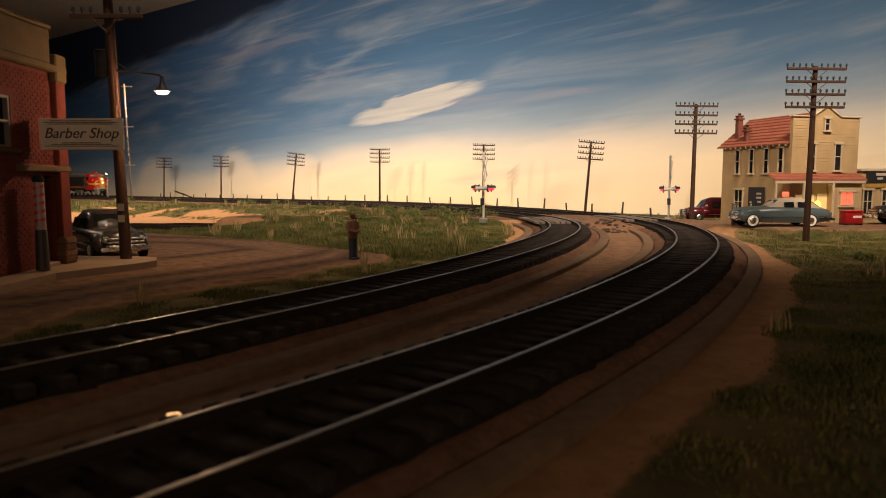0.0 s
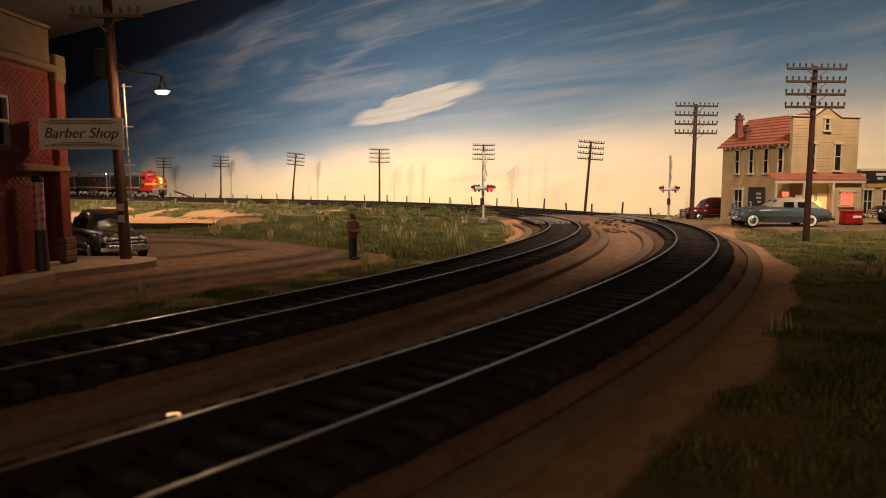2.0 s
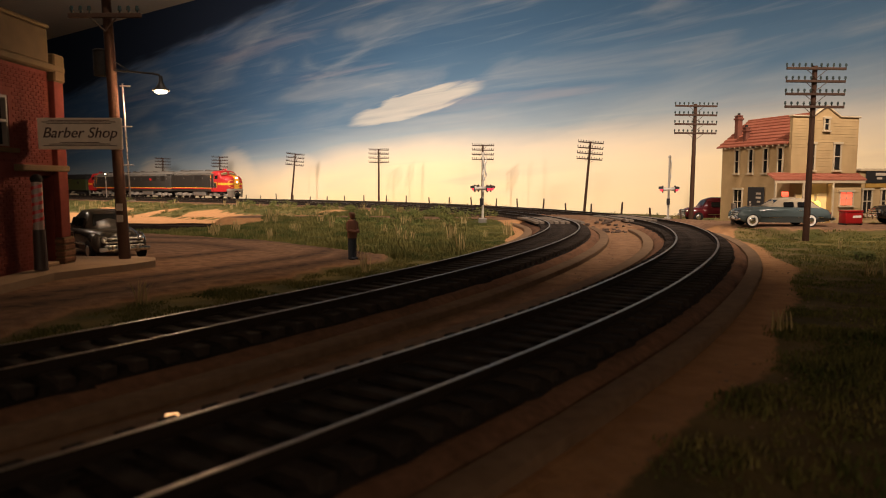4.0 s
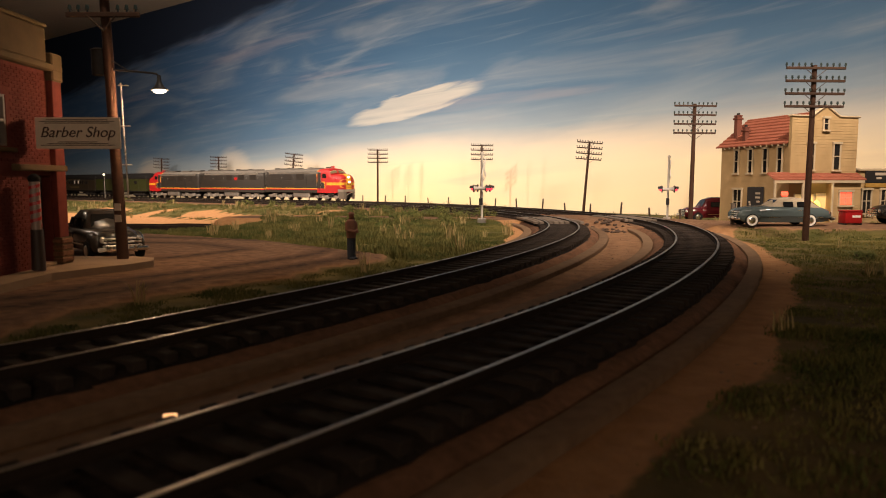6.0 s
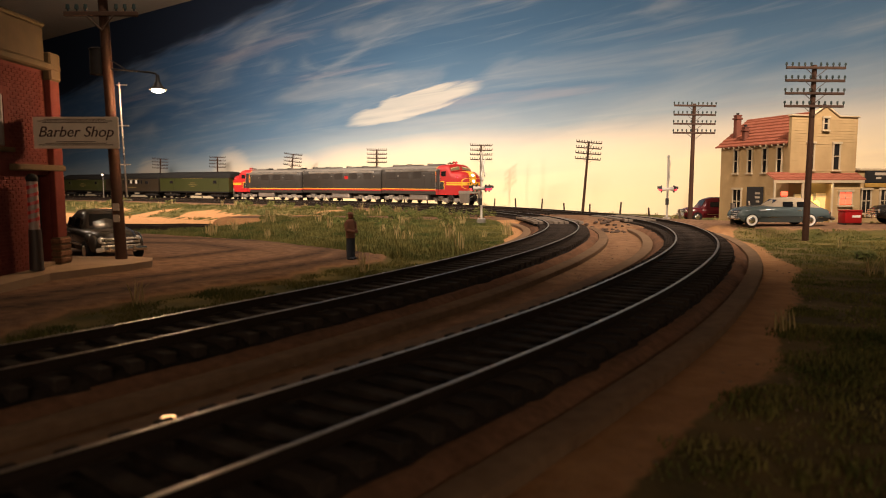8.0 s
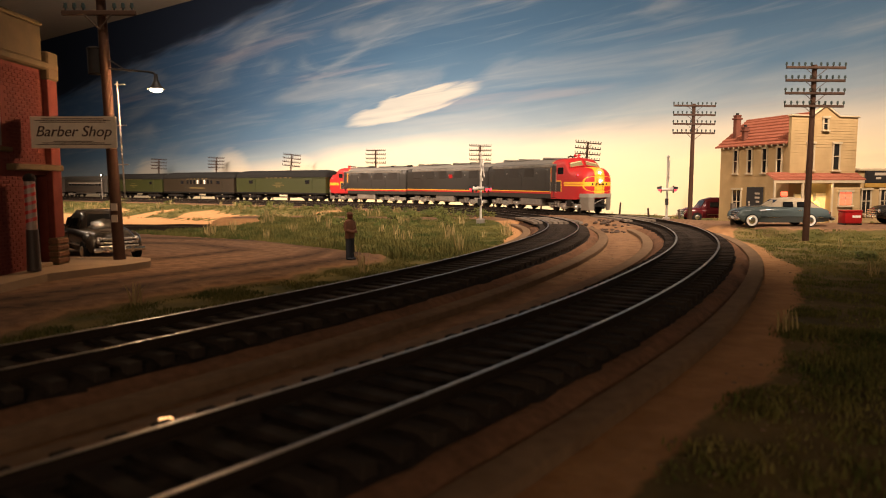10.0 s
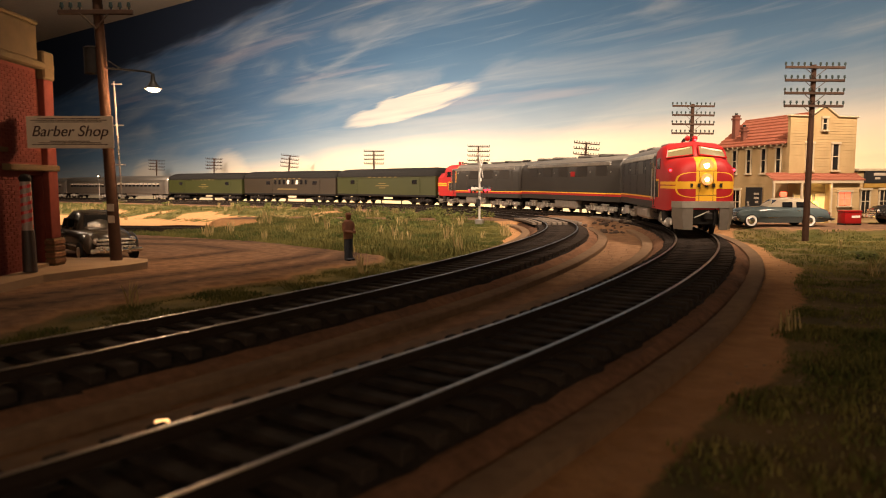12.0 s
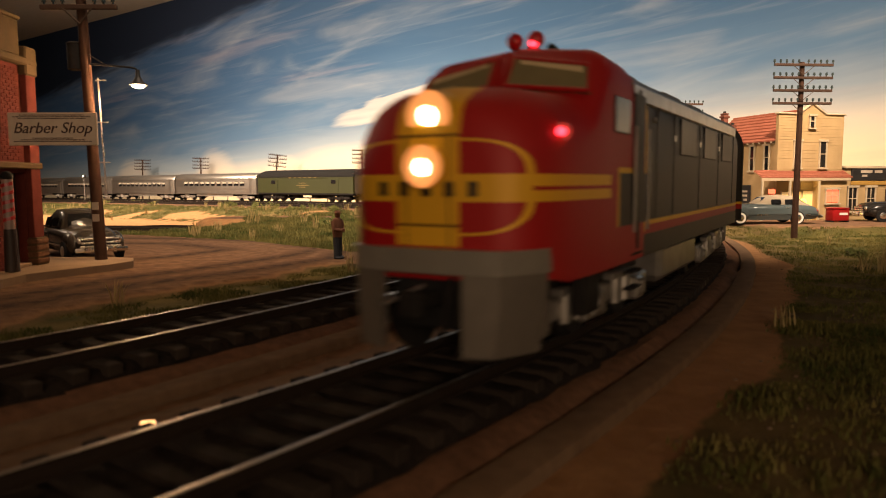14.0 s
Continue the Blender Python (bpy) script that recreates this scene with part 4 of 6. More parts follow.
def crossing_signal(x, y, z, rz):
    t = thing("crossing_signal", at(x, y, z, rz), "silver level crossing signal with two red flashing lamps and crossbuck", "crossing signal", "crossing signals")
    part("base", box(0, 0, 0, 0.55, 0.55, 0.35, 0.05), SILVER, t)
    part("mast", rod((0, 0, 0.3), (0, 0, 4.9), 0.085, 0.075, 12), ALUMINIUM, t)
    part("finial", ball(0, 0, 4.95, 0.12, 0.12, 0.13), ALUMINIUM, t)
    for k in (-1, 1):
        m = Matrix.Translation((0.12, 0, 4.0)) @ pose(0, 0, 0, k * 45, 0, 0)
        part("crossbuck_blade", box(0, 0, -0.9, 0.04, 0.24, 1.8, 0.01, m=m), WHITE, t, "white crossbuck blade seen edge-on")
        part("lamp_arm", rod((0, 0, 2.5), (0, k * 0.75, 2.5), 0.035, 0.035, 8), SILVER, t)
        for f in (-1, 1):
            yy = k * 0.58
            part("lamp_bracket", rod((0, yy, 2.5), (f * 0.42, yy, 2.5), 0.07, 0.17, 10), ALUMINIUM, t)
            head = part("lamp_target", rod((f * 0.42, yy, 2.5), (f * 0.48, yy, 2.5), 0.27, 0.27, 18), BLACK, t, "black round lamp target")
            arc = [math.pi * i / 8 for i in range(9)]
            part("lamp_hood", loft([[(f * xx, yy + r * math.cos(a), 2.5 + r * math.sin(a)) for a in arc] + [(f * xx, yy + (r - 0.02) * math.cos(a), 2.5 + (r - 0.02) * math.sin(a)) for a in arc[::-1]] for xx, r in ((0.47, 0.22), (0.74, 0.19))]), BLACK, head)
            part("lens", ball(f * 0.54, yy, 2.5, 0.15, 0.17, 0.17, n=12), SIGNALRED, head, "glowing red lens")
    part("relay_box", box(-0.02, -0.28, 1.3, 0.25, 0.22, 0.5, 0.03), BLACK, t)
    part("sign_plate", box(0.1, 0, 3.05, 0.03, 0.5, 0.22, 0.01), WHITE, t)
    return t


crossing_signal(2.9, 49.9, height_at(2.9, 49.9), -16)
crossing_signal(17.4, 53.6, height_at(17.4, 53.6), -16)

t = thing("block_signal", at(-63, 131, height_at(-63, 131)), "slim silver block signal mast with a small lit lamp", "railway signal")
part("mast", rod((0, 0, 0), (0, 0, 4.4), 0.09, 0.07), SILVER, t)
part("signal_head", rod((0, -0.12, 4.7), (0, 0.12, 4.7), 0.38, 0.38, 16), BLACK, t)
part("lens", ball(0, -0.18, 4.7, 0.16, 0.08, 0.16), mat("lit_signal_lamp", (1.0, 0.85, 0.6), 0.3, emit=4.0, bump=0), t, "lit pale lens")

# ---- grade crossing ----
PLANK = mat("grey_crossing_timber", (0.10, 0.08, 0.065), 0.85, second=(0.22, 0.18, 0.145), grain=20, bump=0.5)
for curve, s0, nm in ((MAIN, 53.5, "outer"), (INNER, 43.0, "inner")):
    t = thing("crossing_planking", label="weathered timber crossing planks between the " + nm + " rails", category="level crossing", kind="structure")
    for i, a in enumerate((-1.45, -1.1, -0.52, -0.18, 0.18, 0.52, 1.1, 1.45)):
        for k in range(3):
            s1 = s0 + (k - 1) * 2.1
            x, y, h = np.interp(s1, curve[0], curve[1]), np.interp(s1, curve[0], curve[2]), np.interp(s1, curve[0], curve[3])
            m = Matrix.Translation((x + math.sin(h) * a, y - math.cos(h) * a, -0.20 + float(grade(s1)))) @ pose(0, 0, 0, 0, 0, math.degrees(h))
            part("plank", box(0, 0, 0, 2.06, 0.28, 0.16 + random.uniform(-0.015, 0.01), 0.02, m=m), PLANK, t)
ROCK = mat("broken_dark_stone", (0.05, 0.035, 0.028), 0.95, second=(0.12, 0.085, 0.065), grain=30, bump=0.6)
verts_rng = random.Random(9)
bm = bmesh.new()
for i in range(70):
    r = verts_rng.uniform(0.06, 0.17)
    x, y = verts_rng.uniform(8.2, 12.0), verts_rng.uniform(42.0, 46.0)
    got = bmesh.ops.create_icosphere(bm, subdivisions=1, radius=r, matrix=Matrix.Translation((x, y, height_at(x, y) + r * 0.3)) @ Matrix.Diagonal((1.2, 1, 0.7, 1)))
    for v in got["verts"]:
        v.co += Vector((verts_rng.uniform(-1, 1), verts_rng.uniform(-1, 1), verts_rng.uniform(-1, 1))) * r * 0.25
part("rubble", bm, ROCK, label="broken dark stones between the tracks at the crossing", smooth=0, kind="stuff", category="rubble")


# ---- barber shop corner ----
BRICK = mat("red_brick", (0.085, 0.018, 0.014), 0.85, second=(0.165, 0.042, 0.031), grain=30, bump=0.4)
TAN = mat("tan_cut_stone", (0.105, 0.072, 0.037), 0.8, vary=0.25, grain=20)
CONCRETE = mat("worn_concrete", (0.23, 0.155, 0.10), 0.9, second=(0.34, 0.24, 0.16), grain=20, bump=0.3)
DARKWOOD = mat("dark_painted_wood", (0.03, 0.018, 0.014), 0.6)
FRAMEGREY = mat("grey_window_paint", (0.16, 0.13, 0.11), 0.6)


def barber_shop():
    t = thing("barber_shop", at(-12.85, 23.7, -0.2), "two-storey red brick corner shop with tan stone cornice", "building")
    # local x: outward from the street wall, y: along the street (negative towards the camera)
    W = 16.0
    bm = bmesh.new()
    for y0, y1, z0, z1 in ((-16, -1.75, 0, 2.95), (-0.6, 0, 0, 2.95), (-16, -4.3, 2.95, 6.9), (-2.75, 0, 2.95, 6.9), (-4.3, -2.75, 5.3, 6.9), (-4.3, -2.75, 2.95, 3.8)):
        box(-0.15, (y0 + y1) / 2, z0, 0.3, y1 - y0, z1 - z0, 0, bm)
    part("street_wall", bm, BRICK, t)
    bm = box(-W / 2 - 0.15, -0.15, 0, W - 0.3, 0.3, 6.9)
    part("end_wall", bm, BRICK, t)
    part("back_wall", box(-W, -8, 0, 0.3, 15.4, 6.9), BRICK, t)
    part("roof", box(-W / 2, -8, 6.6, W - 0.6, 15.4, 0.2), BLACK, t)
    part("interior_wall", box(-3.2, -8, 0, 0.15, 15.2, 6.5), DARKWOOD, t)
    for y in (-0.28, -6.1):
        part("pilaster", box(0.08, y, 0.9, 0.22, 0.55, 5.2, 0.02), BRICK, t, "red brick pilaster")
        plinth = part("pilaster_base", box(0.11, y, 0, 0.32, 0.64, 0.9, 0.02), TAN, t)
        for i in range(4):
            part("stone_course", box(0.12, y, 0.06 + 0.21 * i, 0.36, 0.68, 0.17, 0.03), CORK, plinth)
        part("capital", box(0.1, y, 6.0, 0.3, 0.64, 0.9, 0.05), TAN, t)
    part("belt_course", box(0.1, -1.3, 3.08, 0.3, 2.7, 0.2, 0.03), TAN, t)
    part("cornice", box(0.08, -8, 6.3, 0.36, 16.1, 0.24, 0.05), TAN, t)
    part("parapet", box(-0.1, -8.35, 6.54, 0.44, 15.4, 1.12, 0.05), TAN, t)
    part("coping", box(-0.1, -8.35, 7.66, 0.52, 15.5, 0.12, 0.03), TAN, t)
    # upper window
    w = part("upper_window", box(-0.2, -3.52, 3.8, 0.05, 1.5, 1.5), DARKGLASS, t)
    for y in (-4.25, -3.52, -2.8):
        part("frame_upright", box(-0.1, y, 3.8, 0.16, 0.09, 1.5, 0.01), FRAMEGREY, w)
    for z in (3.76, 4.5, 5.22):
        part("frame_bar", box(-0.1, -3.52, z, 0.15, 1.5, 0.09, 0.01), FRAMEGREY, w)
    part("window_sill", box(0.06, -3.52, 3.62, 0.3, 1.8, 0.13, 0.02), TAN, t)
    # recessed doorway at the corner
    for y in (-1.8, -0.55):
        part("reveal", box(-0.62, y, 0, 0.62, 0.08, 2.95), DARKWOOD, t)
    part("recess_ceiling", box(-0.62, -1.17, 2.95, 0.66, 1.3, 0.08), DARKWOOD, t)
    d = part("shop_door", box(-0.88, -1.17, 0.12, 0.08, 1.0, 2.15, 0.02), DARKWOOD, t)
    part("door_glass", box(-0.82, -1.17, 0.9, 0.04, 0.66, 1.2, 0.01), DARKGLASS, d)
    part("door_handle", ball(-0.78, -0.8, 1.05, 0.04, 0.04, 0.04), CHROME, d)
    part("door_frame", box(-0.86, -1.7, 0.1, 0.12, 0.1, 2.8, 0.01), FRAMEGREY, t, "pale worn door frame")
    part("transom", box(-0.88, -1.17, 2.36, 0.06, 1.0, 0.5, 0.01), DARKGLASS, t)
    part("door_step", box(-0.35, -1.17, 0, 0.9, 1.08, 0.12, 0.02), CONCRETE, t)
    verts, faces = [], []
    for i in range(56):
        for j in range(30):
            z = 0.05 + i * 0.11
            y = -0.75 - j * 0.28 - (0.14 if i % 2 else 0)
            if (y > -2.0 and z < 3.1) or (-4.6 < y < -2.5 and 3.4 < z < 5.45) or z > 6.2 or (2.9 < z < 3.3):
                continue
            b = len(verts)
            for xx, g in ((0.0, 0.0), (0.015, 0.008)):
                verts += [(xx, y - 0.13 + g, z + g), (xx, y + 0.13 - g, z + g), (xx, y + 0.13 - g, z + 0.095 - g), (xx, y - 0.13 + g, z + 0.095 - g)]
            faces += [(b + 4, b + 5, b + 6, b + 7)] + [(b + k, b + (k + 1) % 4, b + 4 + (k + 1) % 4, b + 4 + k) for k in range(4)]
    mesh_of("brickwork", verts, faces, BRICK, t, "courses of red brick", kind="stuff")


barber_shop()

t = thing("barber_pole", at(-12.35, 21.3, -0.15), "red and white striped barber pole on a stone foot", "barber pole")
part("foot", rod((0, 0, 0), (0, 0, 1.25), 0.2, 0.17, 12), DARKWOOD, t)
glassy = mat("faded_white_enamel", (0.30, 0.22, 0.19), 0.35, vary=0.1)
pole_ = part("cylinder", rod((0, 0, 1.25), (0, 0, 2.7), 0.15, 0.15, 16), glassy, t, "faded white cylinder")
for i in range(5):
    rings = []
    for k in range(9):
        a = k * math.pi / 4 + i * 0.0
        z = 1.3 + i * 0.25 + k * 0.03
        rings.append([(q * math.cos(a), q * math.sin(a), z + h_) for q, h_ in ((0.155, 0), (0.162, 0), (0.162, 0.1), (0.155, 0.1))])
    part("stripe", loft(rings), mat_red, pole_, "red spiral stripe")
part("cap", ball(0, 0, 2.78, 0.18, 0.18, 0.16), SOOT, t)

# sidewalk with kerb
bm = bmesh.new()
outline = [(-12.85, 6), (-11.9, 12), (-11.75, 20.9), (-11.2, 21.9), (-10.35, 23.3), (-10.05, 24.2), (-10.4, 25.1), (-11.4, 25.6), (-30, 25.6), (-30, 23.8), (-12.85, 23.8)]
lo, hi = [bm.verts.new((x, y, -0.7)) for x, y in outline], [bm.verts.new((x, y, -0.19)) for x, y in outline]
bm.faces.new(hi)
for i in range(len(lo)):
    j = (i + 1) % len(lo)
    bm.faces.new((lo[i], lo[j], hi[j], hi[i]))
part("pavement", bm, CONCRETE, label="worn concrete sidewalk with a raised kerb", smooth=0, kind="structure", category="sidewalk")


def barber_sign():
    t = thing("shop_sign", at(-11.3, 22.0, 3.56), "weathered cream sign reading Barber Shop between dark lines", "sign")
    cream = mat("weathered_cream_board", (0.66, 0.57, 0.46), 0.7, vary=0.15)
    ink = mat("faded_brown_ink", (0.09, 0.055, 0.045), 0.7)
    part("board", box(0, 0, 0, 2.62, 0.1, 0.97, 0.02), cream, t)
    for z, w in ((0.88, 1.9), (0.83, 2.3), (0.78, 2.0), (0.10, 2.3), (0.15, 1.9), (0.20, 1.2)):
        part("line", box(0, -0.055, z, w, 0.02, 0.022), ink, t)
    cu = bpy.data.curves.new("lettering", "FONT")
    cu.body, cu.size, cu.extrude, cu.align_x, cu.shear = "Barber Shop", 0.46 * K, 0.01 * K, "CENTER", 0.3
    ob = new("lettering", cu)
    ob.data.materials.append(ink)
    ob.parent = t
    ob.matrix_basis = at(0, -0.06, 0.36, 0, 90)
    for k in (-1, 1):
        part("hook", rod((k * 1.0, 0.05, 0.5), (k * 1.0, 0.12, 0.6), 0.02), BLACK, t)
    part("bracket", rod((-1.3, 0.09, 0.55), (1.25, 0.09, 0.55), 0.03), BLACK, t)


barber_sign()


def near_pole():
    t = thing("street_light_pole", at(-11.35, 24.75, -0.22), "dark wooden utility pole with transformer and lit gooseneck lamp", "utility pole")
    part("pole", rod((0, 0, 0), (-0.28, 0, 10.5), 0.2, 0.15, 12), WOODPOLE, t)
    for z in (8.35, 8.98):
        arm = part("crossarm", box(-0.22, -0.2, z, 2.5, 0.14, 0.16, 0.02), ARM, t)
        for j in range(6):
            px = (-1.12, -0.82, -0.52, 0.52, 0.82, 1.12)[j] - 0.22
            bm = rod((px, -0.2, z + 0.14), (px, -0.2, z + 0.24), 0.03, 0.03, 6)
            rod((px, -0.2, z + 0.24), (px, -0.2, z + 0.40), 0.075, 0.05, 8, bm)
            part("insulator", bm, GLASSKNOB, arm)
    for k in (-1, 1):
        part("brace", rod((-0.25 + k * 0.5, -0.26, 8.4), (-0.22, -0.2, 7.9), 0.03, 0.03, 6), POST, t)
    tr_ = part("transformer", rod((-0.55, 0.1, 6.45), (-0.55, 0.1, 7.3), 0.27, 0.27, 14), SOOT, t, "dark round transformer can")
    part("lid", rod((-0.55, 0.1, 7.3), (-0.55, 0.1, 7.36), 0.29, 0.2, 14), SOOT, tr_)
    bm = rod((-0.1, -0.05, 6.62), (1.3, -0.1, 6.5), 0.035, 0.035, 8)
    rod((1.3, -0.1, 6.5), (1.5, -0.1, 6.46), 0.035, 0.035, 8, bm)
    rod((1.5, -0.1, 6.46), (1.57, -0.1, 6.36), 0.035, 0.035, 8, bm)
    part("lamp_arm", bm, BLACK, t)
    part("arm_brace", rod((-0.1, -0.05, 6.95), (0.5, -0.08, 6.58), 0.02, 0.02, 6), BLACK, t)
    part("shade", loft([[(1.57 + r * math.cos(a), -0.1 + r * math.sin(a), z) for a in [2 * math.pi * i / 20 for i in range(20)]] for r, z in ((0.06, 6.42), (0.08, 6.2), (0.16, 6.04), (0.30, 5.92), (0.29, 5.91), (0.14, 6.03), (0.05, 6.15))]), BLACK, t, "dark conical lamp shade")
    part("bulb", ball(1.57, -0.1, 5.89, 0.22, 0.22, 0.08, n=14), mat("lit_lamp_bulb", (1.0, 0.85, 0.65), 0.3, emit=7.0, bump=0), t, "glowing bulb")
    part("conduit", rod((0.2, 0.2, 2.2), (0.1, 0.2, 6.2), 0.03, 0.03, 6), SILVER, t, "pale metal conduit")
    for z in (2.1, 3.35, 4.7, 6.1):
        part("step_peg", rod((0.05, 0.1, z), (0.42, 0.1, z), 0.022, 0.022, 6), SILVER, t)
    for z in (1.35, 1.75):
        part("notice", box(-0.02, -0.2, z, 0.22, 0.03, 0.25), cream_, t, "small pale notice")


cream_ = mat("pale_paper", (0.4, 0.34, 0.27), 0.8)
near_pole()


# ---- motor cars ----
def wheel(parent, x, y, r, white=False):
    k = 1 if y > 0 else -1
    w = part("wheel", rod((x, y - 0.1, r), (x, y + 0.1, r), r, r, 22), RUBBER, parent, "whitewall tyre" if white else "")
    if white:
        part("whitewall", rod((x, y + k * 0.095, r), (x, y + k * 0.112, r), r * 0.86, r * 0.84, 22), WHITEWALL, w)
    part("hubcap", ball(x, y + k * 0.11, r, r * 0.55, 0.05, r * 0.55, n=16), CHROME, w)


def body_ring(x, w, zb, zt, r):
    return ring(x, w, zb, zt, r, n=5, tuck=0.12, crown=min(0.15, w * 0.05))


def motor_car(name, m, label, color, rows, cabin, roof_mat, wheels, white=False, two_tone=None, w0=1.85, glow=False):
    """rows: (x, width, foot, top, shoulder) along the body; cabin: (x, width at belt, width at roof, top)."""
    t = thing(name, m, label, "car", "parked cars")
    paint_ = mat(name + "_lacquer", color, 0.22, vary=0.06, grain=5, bump=0)
    part("body", loft([body_ring(*r) for r in rows]), paint_, t, smooth=60)
    belt = max(r[3] for r in rows) - 0.12
    sect = []
    for x, w, top in cabin:
        h, g = w / 2, min(0.16, (top - belt) * 0.5)
        sect.append([(x, -h, belt - 0.1), (x, -h, belt), (x, -h + (top - belt) * 0.28, top - g), (x, -h * 0.62, top), (x, 0, top + 0.03), (x, h * 0.62, top), (x, h - (top - belt) * 0.28, top - g), (x, h, belt), (x, h, belt - 0.1)])
    part("cabin", loft(sect), roof_mat or paint_, t, smooth=60)
    x0, x1 = cabin[1][0], cabin[-2][0]
    top = max(c[2] for c in cabin)
    for k in (-1, 1):
        n = 2
        L = (x1 - x0) / n
        for i in range(n):
            cx = x0 + L * (i + 0.5)
            wz = (top - belt)
            hw = max(c[1] for c in cabin) / 2
            m2 = Matrix.Translation((cx, k * (hw + 0.004), belt + 0.05)) @ pose(0, 0, 0, k * 16, 0, 0)
            part("side_window", box(0, 0, 0, L * 0.72, 0.05, wz * 0.52, 0.04, m=m2), DARKGLASS, t)
        part("door_line", box((x0 + x1) / 2, k * (w0 / 2 + 0.004), 0.55, 0.03, 0.02, 0.5), BLACK, t)
        part("door_handle", box((x0 + x1) / 2 - 0.2, k * (w0 / 2 + 0.03), belt - 0.16, 0.2, 0.05, 0.04, 0.01), CHROME, t)
        part("trim_strip", box((x0 + x1) / 2, k * (w0 / 2 + 0.012), 0.52, 3.0, 0.03, 0.035), CHROME, t)
        fx = rows[-1][0]
        lampb = part("headlight", ball(fx - 0.12, k * 0.62, 0.78, 0.09, 0.13, 0.13, n=14), CHROME, t, "round chrome headlight")
        part("tail_light", ball(rows[0][0] + 0.1, k * 0.62, 0.72, 0.06, 0.07, 0.11), mat_red, t)
        for wx in wheels:
            fen = ball(wx + (0.05 if wx > 0 else -0.1), k * (w0 / 2 - 0.16), 0.62, 0.72, 0.22, 0.42, n=16)
            part("fender", fen, paint_, t, smooth=70)
            wheel(t, wx, k * (w0 / 2 - 0.03), 0.36, white)
    # raked screens
    xa, xb, za = cabin[-1][0], cabin[-2][0], cabin[-2][2]
    for (p, q, zz) in ((xa, xb, za), (cabin[0][0], cabin[1][0], cabin[1][2])):
        d = 0.02 if p > q else -0.02
        bm = loft([[(p + (q - p) * 0.12 + e, -0.62, belt + 0.06), (p + (q - p) * 0.12 + e, 0.62, belt + 0.06), (p + (q - p) * 0.85 + e, 0.5, zz - 0.07), (p + (q - p) * 0.85 + e, -0.5, zz - 0.07)] for e in (d, d * 3)])
        part("windscreen", bm, DARKGLASS, t)
    fx, bx = rows[-1][0], rows[0][0]
    for xx, d in ((fx, 1), (bx, -1)):
        b = part("bumper", box(xx + d * 0.12, 0, 0.36, 0.12, w0 * 0.95, 0.16, 0.05, seg=2), CHROME, t, "chrome bumper")
        for k in (-1, 1):
            part("overrider", box(xx + d * 0.17, k * 0.42, 0.32, 0.1, 0.1, 0.26, 0.03), CHROME, b)
    g = part("grille", box(fx - 0.02, 0, 0.48, 0.1, 1.15, 0.42, 0.04), BLACK, t)
    for i in range(3):
        part("grille_bar", box(fx + 0.05, 0, 0.52 + 0.13 * i, 0.08, 1.38 - 0.05 * i, 0.075, 0.025), CHROME, g)
    for xx, d in ((fx + 0.0, 1), (bx, -1)):
        part("licence_plate", box(xx + d * 0.2, 0, 0.42, 0.02, 0.32, 0.14), WHITE, t)
    return t


SEDAN = [(-2.6, 1.2, 0.5, 0.82, 0.25), (-2.45, 1.55, 0.36, 1.0, 0.35), (-2.0, 1.78, 0.3, 1.14, 0.38), (-1.2, 1.84, 0.28, 1.2, 0.3), (0, 1.86, 0.28, 1.2, 0.24), (1.0, 1.82, 0.28, 1.2, 0.3),
         (1.9, 1.6, 0.3, 1.16, 0.4), (2.35, 1.45, 0.36, 1.08, 0.42), (2.55, 1.2, 0.5, 0.95, 0.35)]
CABIN = [(-2.15, 1.4, 1.2), (-1.55, 1.56, 1.6), (-0.9, 1.62, 1.77), (-0.2, 1.62, 1.8), (0.45, 1.58, 1.72), (0.95, 1.45, 1.2)]
motor_car("grey_sedan", at(-13.75, 28.2, -0.43, -49) @ Matrix.Diagonal((1.03, 1.03, 1.03, 1)), "dark grey rounded sedan with chrome grille on the dirt road", (0.045, 0.038, 0.032), SEDAN, CABIN, None, (-1.55, 1.6))
HUD = [(x * 0.98, w + 0.1, zb - 0.04, zt - 0.02, r) for x, w, zb, zt, r in SEDAN]
cloth = mat("tan_convertible_top", (0.36, 0.30, 0.22), 0.75, vary=0.1)
motor_car("blue_sedan", at(19.6, 40.3, height_at(19.6, 40.3), 177), "blue-grey long sedan with cream top and whitewall tyres", (0.075, 0.10, 0.105), HUD, [(-1.95, 1.4, 1.16), (-1.25, 1.56, 1.54), (-0.45, 1.62, 1.63), (0.3, 1.58, 1.58), (0.95, 1.45, 1.16)], cloth, (-1.25, 1.95), True)
motor_car("black_sedan", at(28.6, 41.6, height_at(28.6, 41.6), 168), "black older sedan parked by the store", (0.015, 0.014, 0.013), SEDAN, CABIN, None, (-1.55, 1.6))
VANROWS = [(-2.4, 1.5, 0.4, 1.0, 0.2), (-2.3, 1.72, 0.3, 1.1, 0.25), (0, 1.78, 0.28, 1.15, 0.25), (1.2, 1.7, 0.28, 1.1, 0.3), (2.1, 1.5, 0.3, 1.0, 0.35), (2.4, 1.1, 0.4, 0.85, 0.3)]
motor_car("maroon_van", at(20.9, 53.6, height_at(20.9, 53.6), 181), "maroon rounded panel van behind the store", (0.085, 0.008, 0.012), VANROWS, [(-2.35, 1.6, 1.6), (-2.2, 1.66, 1.78), (0.2, 1.66, 1.8), (0.7, 1.6, 1.66), (1.15, 1.45, 1.12)], None, (-1.5, 1.5), w0=1.75)


